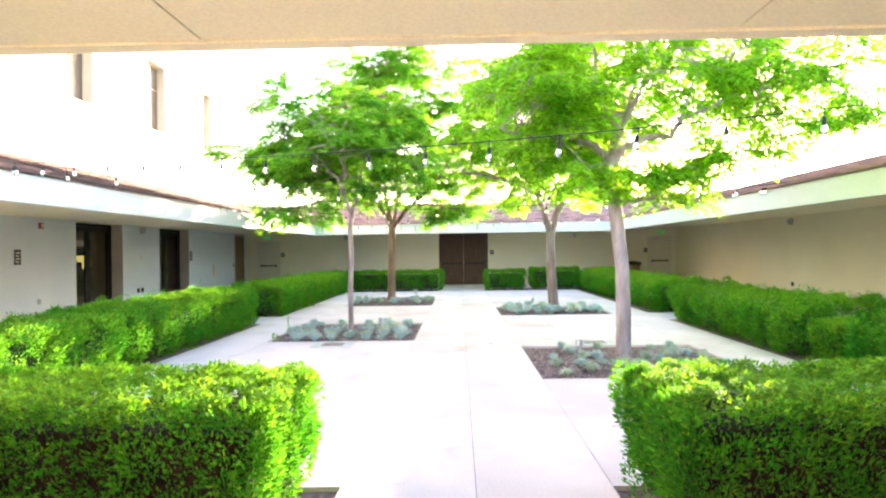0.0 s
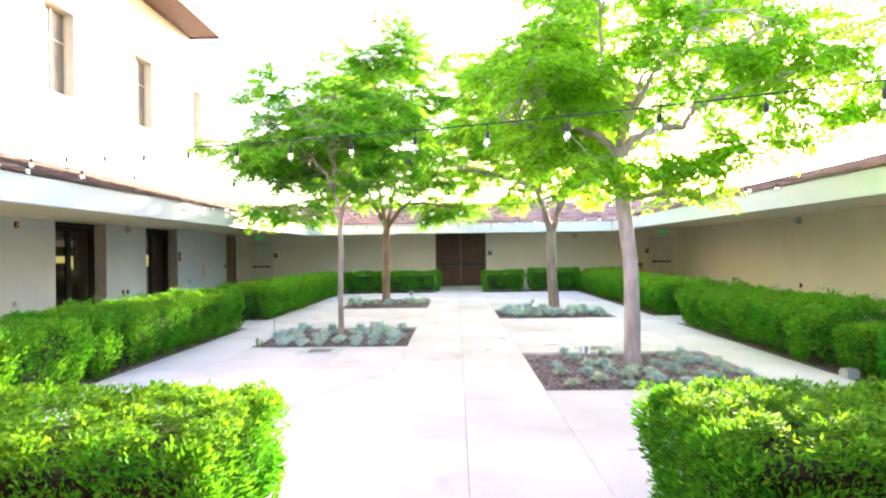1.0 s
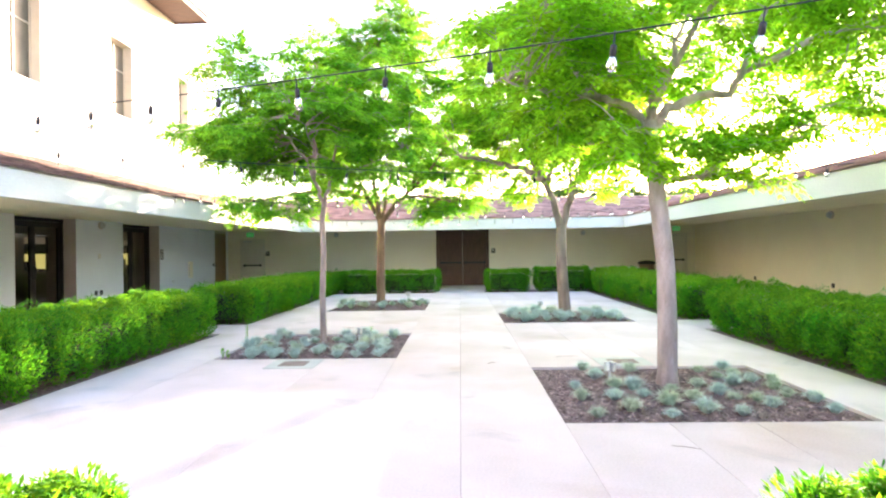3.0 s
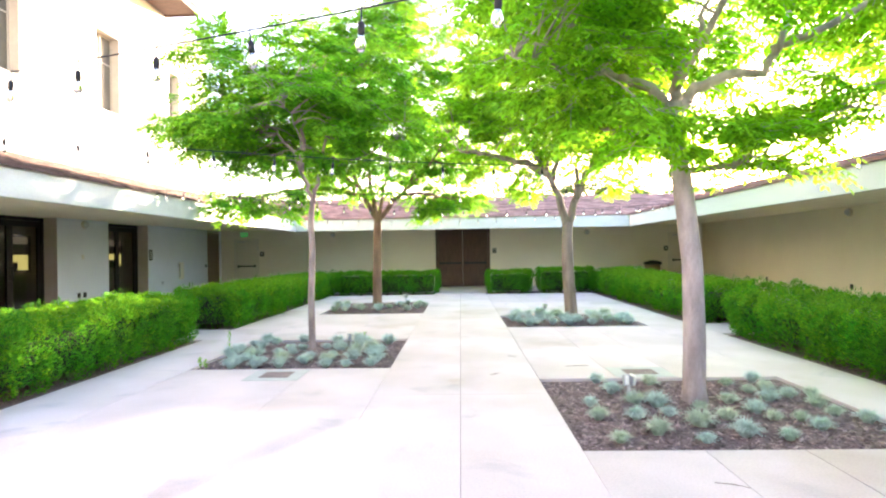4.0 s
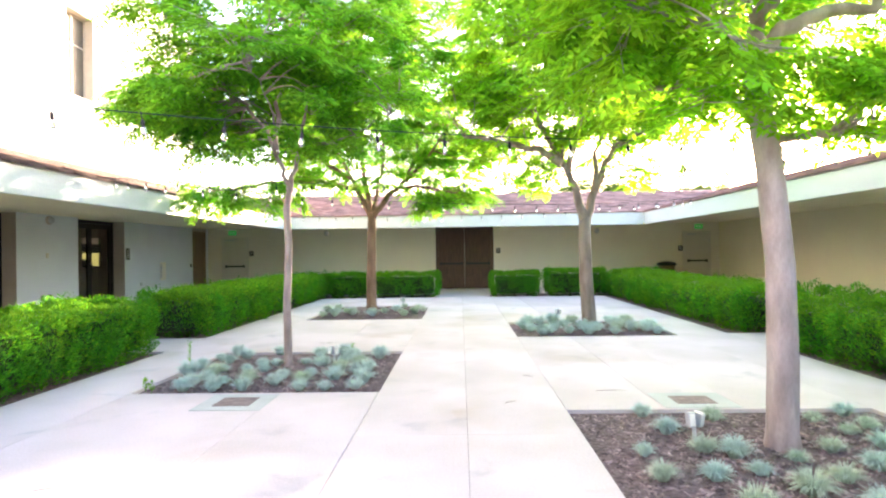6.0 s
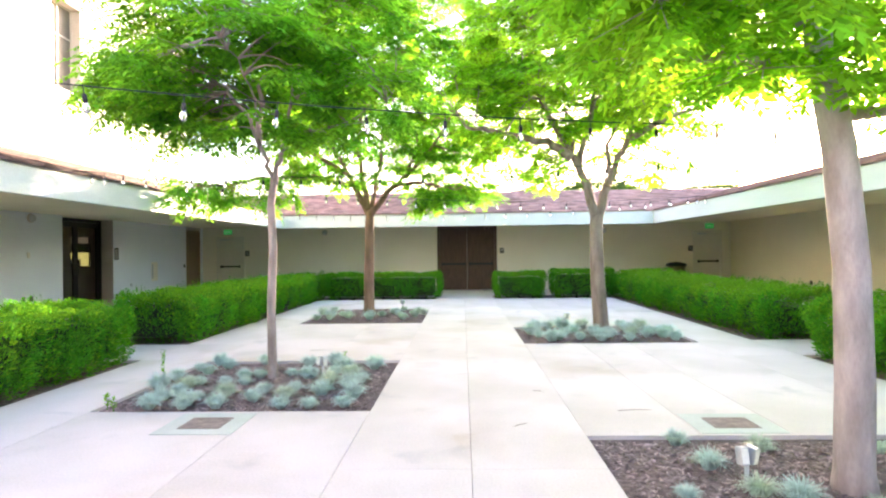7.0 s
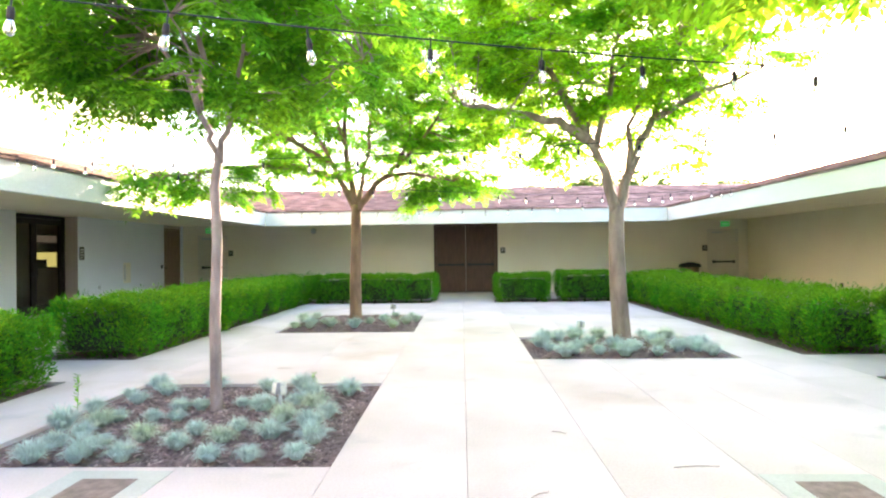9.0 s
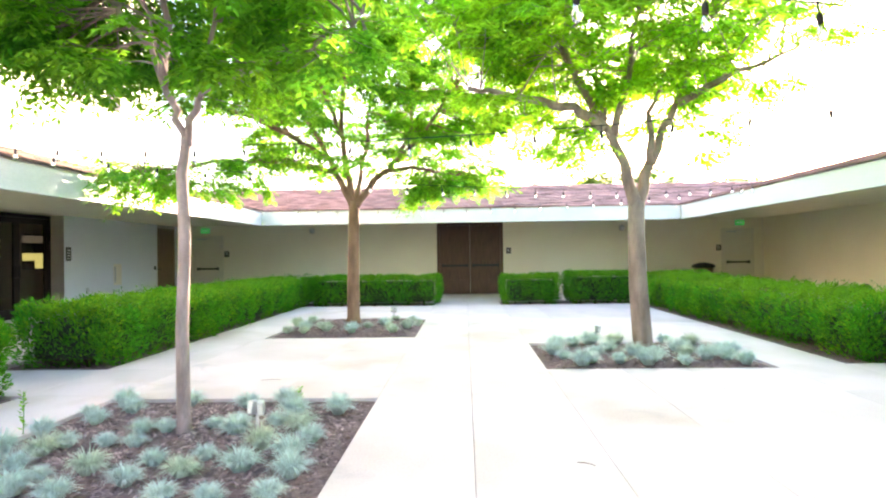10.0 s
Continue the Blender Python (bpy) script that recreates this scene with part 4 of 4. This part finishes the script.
part("housing", boxes((0, 0.05, -0.07, 0.07, -0.07, 0.07), bevel=0.01), M_RED, al)
part("strobe", boxes((0.05, 0.065, -0.03, 0.03, -0.045, 0.045), bevel=0.006), M_LIGHTBAR, al)
cab = tagged(empty("hose_cabinet", (XW, 24.68, 0.92)), "flush pale access cover with a slim grey pull", "access cover")
part("cover", boxes((0, 0.008, -0.05, 0.34, -0.3, 0.3), bevel=0.003), M_STUCCO, cab)
part("pull", boxes((0.008, 0.03, -0.02, 0.015, -0.23, 0.23), bevel=0.004), M_GREYP, cab)


def wall_light(at, rz, label):
    root = tagged(empty("wall_light", at, rz), label, "wall light", "wall lights")
    bm = lathe(bmesh.new(), [(0.1, 0.0), (0.11, 0.03), (0.1, 0.06)], 16)
    bm.transform(Matrix.Rotation(radians(90), 4, "X"))
    part("base", bm, M_REVEAL, root)
    bm = lathe(bmesh.new(), [(0.09, 0.06), (0.085, 0.09), (0.06, 0.125), (0.01, 0.14)], 16)
    bm.transform(Matrix.Rotation(radians(90), 4, "X"))
    part("lens", bm, M_GREYP, root)


wall_light((XW, 19.15, 2.33), 90, "small round bulkhead light on the cream wall")
wall_light((XW, 11.4, 2.33), 90, "small round bulkhead light on the cream wall")
wall_light((XE, 18.97, 2.3), -90, "small round bulkhead light on the plain side wall")
wall_light((-5.0, YN, 2.24), 0, "small round bulkhead light on the end wall")
wall_light((5.54, YN, 2.18), 0, "small round bulkhead light on the end wall")

bin_ = tagged(empty("litter_bin", (8.05, 28.0, 0)), "low dark litter bin with a domed lid by the wall", "litter bin")
part("body", lathe(bmesh.new(), [(0.27, 0.0), (0.29, 0.05), (0.3, 0.78), (0.31, 0.82)], 20), M_WOOD2, bin_)
part("lid", lathe(bmesh.new(), [(0.36, 0.82), (0.37, 0.86), (0.32, 0.93), (0.12, 0.98), (0.02, 0.99)], 20), M_STEEL, bin_)


# ---- planting beds ----
def planting_bed(rect, mound, chips, seed):
    x0, x1, y0, y1 = rect
    rng = np.random.default_rng(seed)
    root = tagged(empty("planting_bed", ((x0 + x1) / 2, (y0 + y1) / 2, 0)), "square tree bed of dark bark mulch sunk in the paving", "planting bed", kind="structure")
    w, d, n = x1 - x0 - 0.004, y1 - y0 - 0.004, 36
    V, F = [], []

    def height(x, y):
        e = min(1.0, 7 * min(0.5 - abs(x), 0.5 - abs(y)))
        return -0.05 + (mound + 0.02) * e + 0.014 * noise.noise((x * 9 + seed, y * 9, 0)) + 0.01 * noise.noise((x * 31, y * 31 + seed, 2))
    for j in range(n + 1):
        for i in range(n + 1):
            V.append(((i / n - 0.5) * w, (j / n - 0.5) * d, height(i / n - 0.5, j / n - 0.5)))
    for j in range(n):
        for i in range(n):
            k = j * (n + 1) + i
            F.append((k, k + 1, k + n + 2, k + n + 1))
    me = bpy.data.meshes.new("mulch")
    me.from_pydata(V, [], F)
    me.materials.append(M_MULCH)
    ob = new("mulch", me)
    ob.parent = root
    V, F = [], []
    for _ in range(chips):
        u, v = rng.random(2) - 0.5
        m = Matrix.LocRotScale((u * (w - 0.05), v * (d - 0.05), height(u, v) + 0.006), Euler((rng.normal(0, 0.4), rng.normal(0, 0.4), rng.random() * 6.3)), (rng.uniform(0.012, 0.035), rng.uniform(0.005, 0.012), rng.uniform(0.002, 0.005)))
        k = len(V)
        V += [tuple(m @ Vector(p)) for p in ((-1, -1, -1), (1, -0.7, -1), (0.9, 1, -1), (-0.8, 0.8, -1), (-0.9, -0.9, 1), (0.9, -0.7, 1), (0.8, 0.9, 1), (-0.8, 0.7, 1))]
        F += [tuple(k + q for q in f) for f in ((4, 5, 6, 7), (0, 1, 5, 4), (1, 2, 6, 5), (2, 3, 7, 6), (3, 0, 4, 7))]
    me = bpy.data.meshes.new("bark_chips")
    me.from_pydata(V, [], F)
    me.materials.append(M_CHIP)
    ob = tagged(new("bark_chips", me), "loose brown bark chips", kind="stuff")
    ob.parent = root
    return height


planting_bed(BEDS["r"], 0.03, 4200, 1)
planting_bed(BEDS["l"], 0.03, 4200, 2)
planting_bed(BEDS["fr"], 0.05, 1600, 3)
planting_bed(BEDS["fl"], 0.09, 1600, 4)


def tuft_mesh(seed, material, count=540, reach=0.165, tall=0.14):
    """A rounded clump of fine grass blades, their tips on a low dome."""
    rng = np.random.default_rng(seed)
    az = rng.random(count) * 2 * np.pi
    el = np.arccos(0.1 + rng.random(count) ** 0.9 * 0.88)
    out = np.stack([np.cos(az), np.sin(az), np.zeros(count)], 1)
    up = np.array([0, 0, 1.0])
    R = rng.uniform(0.6, 1.2, count)
    tip = out * (np.sin(el) * reach * R)[:, None] + up * (np.cos(el) * tall * R + 0.03)[:, None]
    base = out * (rng.random(count) * 0.045)[:, None]
    mid = base + (tip - base) * 0.55 + up * (0.02 + 0.03 * np.sin(el))[:, None]
    side = unit(np.cross(tip - base, up) + rng.normal(0, 0.02, (count, 3))) * 0.0026
    lower = np.stack([base - side, base + side, mid + side, mid - side], 1)
    upper = np.stack([mid - side, mid + side, tip + side * 0.3, tip - side * 0.3], 1)
    q = np.concatenate([lower, upper])
    me = bpy.data.meshes.new("blades")
    me.from_pydata([tuple(p) for p in q.reshape(-1, 3)], [], [tuple(range(4 * i, 4 * i + 4)) for i in range(len(q))])
    me.materials.append(material)
    return me


TUFTS = [tuft_mesh(s, M_FESCUE) for s in (1, 2, 3)] + [tuft_mesh(s, M_FESCUEG, 480) for s in (4, 5)]
rt = random.Random(5)


def plant(spots, z, size, green):
    for x, y in spots:
        g = rt.random() < green
        ob = new("grass_tuft", TUFTS[rt.choice((3, 4)) if g else rt.choice((0, 1, 2))])
        k = size * rt.uniform(0.75, 1.3)
        ob.matrix_basis = Matrix.LocRotScale((x, y, z), Euler((rt.uniform(-0.08, 0.08), rt.uniform(-0.08, 0.08), rt.random() * 6.3)), (k, k, k * rt.uniform(0.82, 1.05)))
        tagged(ob, "greenish ornamental grass tuft in bark mulch" if g else "blue grey ornamental grass tuft in bark mulch", "grass tuft", "grass tufts")


plant([(-2.8, 12.6), (-2.7, 12.95), (-2.26, 12.3), (-2.63, 11.97), (-2.69, 11.8), (-2.66, 11.52), (-2.7, 11.26), (-2.39, 11.12), (-2.06, 11.0), (-2.39, 11.35), (-2.15, 11.45), (-1.8, 11.25), (-2.36, 12.0), (-2.1, 12.36), (-1.75, 12.45), (-1.51, 12.3), (-1.51, 11.7), (-1.53, 11.4), (-1.19, 11.0), (-1.72, 13.1), (-1.22, 12.85), (-0.86, 12.9), (-0.89, 12.1), (-0.95, 11.75), (-0.84, 11.4), (-0.87, 11.05), (-1.19, 11.5), (-1.45, 11.0), (-2.68, 10.98), (-2.37, 10.98), (-1.05, 12.4), (-1.8, 11.6), (-2.9, 13.2), (-2.3, 13.2), (-1.4, 13.2), (-3.03, 12.28), (-3.01, 12.84), (-1.59, 12.54), (-1.27, 12.53), (-2.97, 11.76), (-2.15, 11.99), (-1.21, 11.96)], -0.005, 0.86, 0.22)
plant([(1.78, 9.9), (1.82, 9.4), (2.3, 9.75), (1.5, 8.9), (1.48, 8.45), (1.8, 8.45), (2.1, 8.85), (2.1, 8.52), (2.46, 8.75), (2.24, 8.2), (2.55, 8.4), (2.49, 7.95), (2.14, 7.8), (1.84, 8.0), (1.5, 7.82), (2.78, 7.85), (3.16, 8.1), (3.14, 8.35), (2.92, 8.36), (2.88, 8.6), (3.2, 9.0), (3.45, 9.15), (3.46, 9.9), (3.17, 9.35), (2.8, 8.95), (3.52, 8.8), (3.5, 8.5), (3.4, 9.5), (3.1, 9.7), (1.93, 8.95), (3.7, 9.2), (3.65, 8.3), (3.6, 7.9)], -0.005, 0.74, 0.6)
plant([(1.48, 15.45), (1.75, 16.4), (2.02, 16.6), (1.4, 15.8), (1.77, 15.15), (2.09, 15.12), (2.14, 16.0), (2.6, 15.35), (3.06, 15.95), (3.38, 16.4), (3.2, 15.3), (3.44, 15.3), (3.54, 15.0), (3.58, 15.9), (3.12, 16.7), (1.63, 14.98), (2.4, 15.0), (2.83, 15.0), (2.4, 16.6), (1.5, 16.2), (1.9, 15.6), (2.4, 15.6), (3.0, 15.5), (3.6, 15.6)], 0.01, 1.15, 0.12)
plant([(-2.9, 19.0), (-2.75, 19.5), (-2.18, 18.2), (-2.4, 18.7), (-1.5, 18.5), (-1.26, 18.95), (-1.16, 19.8), (-0.8, 18.5), (-0.65, 18.9), (-2.52, 17.95), (-1.0, 17.95), (-2.81, 18.0), (-0.8, 19.6), (-1.7, 18.0), (-2.6, 18.4), (-1.1, 18.4)], 0.05, 1.0, 0.75)


def uplight(at, rz):
    """A junction box with a twin flood light on a short stake."""
    root = tagged(empty("garden_light", at, rz), "grey twin garden spotlight on a short stake in mulch", "garden light", "garden lights")
    part("stake", tube(bmesh.new(), [(0, 0, -0.06), (0, 0, 0.16)], [0.014, 0.014], 10), M_GREYP, root)
    for s in (-1, 1):
        bm = boxes((-0.023, 0.023, -0.035, 0.035, -0.052, 0.052), bevel=0.006)
        bm.transform(pose(s * 0.032, 0, 0.205, 12 * s, 0, 16 * s))
        head = part("lamp_head", bm, M_GREYP, root)
        bm = boxes((-0.019, 0.019, -0.041, -0.036, -0.043, 0.043))
        bm.transform(pose(s * 0.032, 0, 0.205, 12 * s, 0, 16 * s))
        part("lens", bm, M_FIL, head)


uplight((1.9, 9.05, 0.0), 20)
uplight((-1.35, 12.28, 0.0), -10)
uplight((2.15, 16.75, 0.02), 10)
uplight((-1.2, 19.9, 0.06), -10)


# drains let into the paving
def drain(x0, x1, y0, y1):
    root = tagged(empty("drain", ((x0 + x1) / 2, (y0 + y1) / 2, 0.0)), "square drain with dark grate in a grey green concrete collar", "drain", "drains")
    w, d = x1 - x0, y1 - y0
    a, b = w * 0.27, d * 0.27
    part("collar", boxes((-w / 2, w / 2, -d / 2, -b, 0.0, 0.005), (-w / 2, w / 2, b, d / 2, 0.0, 0.005), (-w / 2, -a, -b, b, 0.0, 0.005), (a, w / 2, -b, b, 0.0, 0.005)), M_DRAINC, root)
    part("frame", boxes((-a, a, -b, -b + 0.02, 0.0, 0.008), (-a, a, b - 0.02, b, 0.0, 0.008), (-a, -a + 0.02, -b + 0.02, b - 0.02, 0.0, 0.008), (a - 0.02, a, -b + 0.02, b - 0.02, 0.0, 0.008)), M_GRATE, root)
    part("sump", boxes((-a + 0.02, a - 0.02, -b + 0.02, b - 0.02, 0.0, 0.0025)), M_MULCH, root)
    n = 11
    for k in range(n):
        x = -a + 0.02 + (2 * a - 0.04) * (k + 0.5) / n
        part("grate_bar", boxes((x - 0.013, x + 0.013, -b + 0.02, b - 0.02, 0.0025, 0.0075)), M_GRATE, root)


drain(-2.25, -1.6, 10.16, 10.79)
drain(2.07, 2.74, 10.16, 10.72)

vb = tagged(empty("valve_box", (4.86, 8.3, -0.05), 8), "small pale concrete valve box beside a bush", "valve box")
part("body", boxes((-0.085, 0.085, -0.07, 0.07, 0.0, 0.11), bevel=0.012), M_DRAINC, vb)
part("lid", boxes((-0.07, 0.07, -0.055, 0.055, 0.111, 0.125), bevel=0.005), M_GREYP, vb)


# weeds at the bed's edge
def weed(at, tall, count, seed):
    rng = np.random.default_rng(seed)
    root = tagged(empty("weed", at), "small green weed sprouting at the bed's edge", "weed", "weeds")
    part("stalk", tube(bmesh.new(), [(0, 0, -0.03), (0.01, 0, tall * 0.5), (0.0, 0.01, tall)], [0.004, 0.003, 0.002], 5), M_HEDGE, root)
    z = np.linspace(0.1, 1.0, count) * tall
    az = rng.random(count) * 6.28
    al = unit(np.stack([np.cos(az), np.sin(az), np.full(count, 0.5)], 1))
    ac = unit(np.cross(al, np.array([0, 0, 1.0])))
    cards("leaves", blades(np.stack([z * 0, z * 0, z], 1), al, ac, np.full(count, 0.05), np.full(count, 0.025)), [M_HEDGEY], root)


weed((-3.2, 12.3, 0), 0.33, 26, 1)
weed((-3.1, 11.02, 0), 0.12, 26, 2)
weed((-3.0, 10.95, 0), 0.1, 20, 3)
weed((-1.3, 13.3, 0), 0.14, 22, 4)


# fallen twigs on the paving
def twig(x, y, rz, length):
    tw = place("fallen_twig", tube(bmesh.new(), [(-length / 2, 0, 0.004), (0, 0.01, 0.006), (length / 2, -0.005, 0.004)], [0.002, 0.0028, 0.0015], 5), M_BARKG)
    tw.matrix_basis = pose(x, y, 0.001, 0, 0, rz)
    tagged(tw, "thin dry twig fallen on the concrete", "twig", "fallen twigs")


for x, y, rz, ln in ((1.95, 6.95, -25, 0.2), (1.6, 5.6, -15, 0.2), (1.75, 10.85, 5, 0.3), (-2.3, 8.3, 20, 0.18), (0.7, 10.4, 40, 0.14), (2.4, 6.3, 60, 0.15), (-1.9, 14.3, 10, 0.2), (1.0, 11.6, -30, 0.12)):
    twig(x, y, rz, ln)


# ---- string lights across the court ----
def string_lights(a, b, sag, seed, phase):
    rng = random.Random(seed)
    a, b = Vector(a), Vector(b)
    root = tagged(empty("string_lights", a), "black cable hung with clear bulbs across the courtyard", "string lights", "string lights")
    span = (b - a).length

    def at(f):
        return a.lerp(b, f) - a - Vector((0, 0, sag * 4 * f * (1 - f)))
    part("cable", tube(bmesh.new(), [at(i / 40) for i in range(41)], [0.0042] * 41, 6), M_BLACK, root)
    count = int(span / 0.58)
    for k in range(count):
        p = at((k + phase) / count)
        lean = Euler((rng.uniform(-0.12, 0.12), rng.uniform(-0.12, 0.12), 0)).to_matrix().to_4x4()
        bm = lathe(bmesh.new(), [(0.004, 0.01), (0.004, -0.05), (0.013, -0.053), (0.015, -0.07), (0.015, -0.1), (0.012, -0.104)], 10)
        bm.transform(Matrix.Translation(p) @ lean)
        s = part("socket", bm, M_BLACK, root)
        bm = lathe(bmesh.new(), [(0.01, -0.102), (0.015, -0.115), (0.022, -0.135), (0.023, -0.15), (0.017, -0.168), (0.005, -0.176)], 12)
        bm.transform(Matrix.Translation(p) @ lean)
        glass = part("bulb", bm, M_BULB, s, "clear glass bulb")
        glass.visible_shadow = False
        bm = lathe(bmesh.new(), [(0.007, -0.104), (0.008, -0.12), (0.004, -0.15)], 8)
        bm.transform(Matrix.Translation(p) @ lean)
        part("filament_stem", bm, M_FIL, s)


ANCHOR = ((6.36, 2.8, 2.6), (-5.64, 8.1, 2.78), (6.36, 11.9, 2.74), (-5.64, 14.6, 2.74), (6.36, 20.5, 2.74), (-5.64, 24.6, 2.74))
for i in range(5):
    string_lights(ANCHOR[i], ANCHOR[i + 1], (0.24, 0.32, 0.3, 0.3, 0.25)[i], i, (0.8, 0.1, 0.6, 0.6, 0.6)[i])


# ---- trees beyond the end wing ----
for x, y, h, w, s in ((5.0, 38.5, 5.2, 2.2, 53), (7.3, 36.8, 5.4, 2.4, 55), (9.8, 37.5, 5.5, 2.5, 51), (12.6, 38.0, 5.6, 2.8, 52), (16.5, 36.5, 5.4, 3.0, 54)):
    tree((x, y, -0.2), 0.16, [(0, 0, 0), (0, 0, 0.15), (0.05, 0, 1.2), (0, 0, 2.2)], [[(0, 0, 2.1), (-0.6, 0, 3.0), (-1.0, 0.2, 3.8)], [(0, 0, 2.2), (0.1, 0.2, 3.2), (0, 0, 4.2)], [(0, 0, 2.1), (0.7, 0.1, 3.0), (1.2, 0, 3.6)]],
         ((0, 0, h * 0.74), (w, w, h * 0.36)), 45, s, "distant dark green tree beyond the tiled roof", M_BARK, M_LEAFB, 2.1, "background_tree")
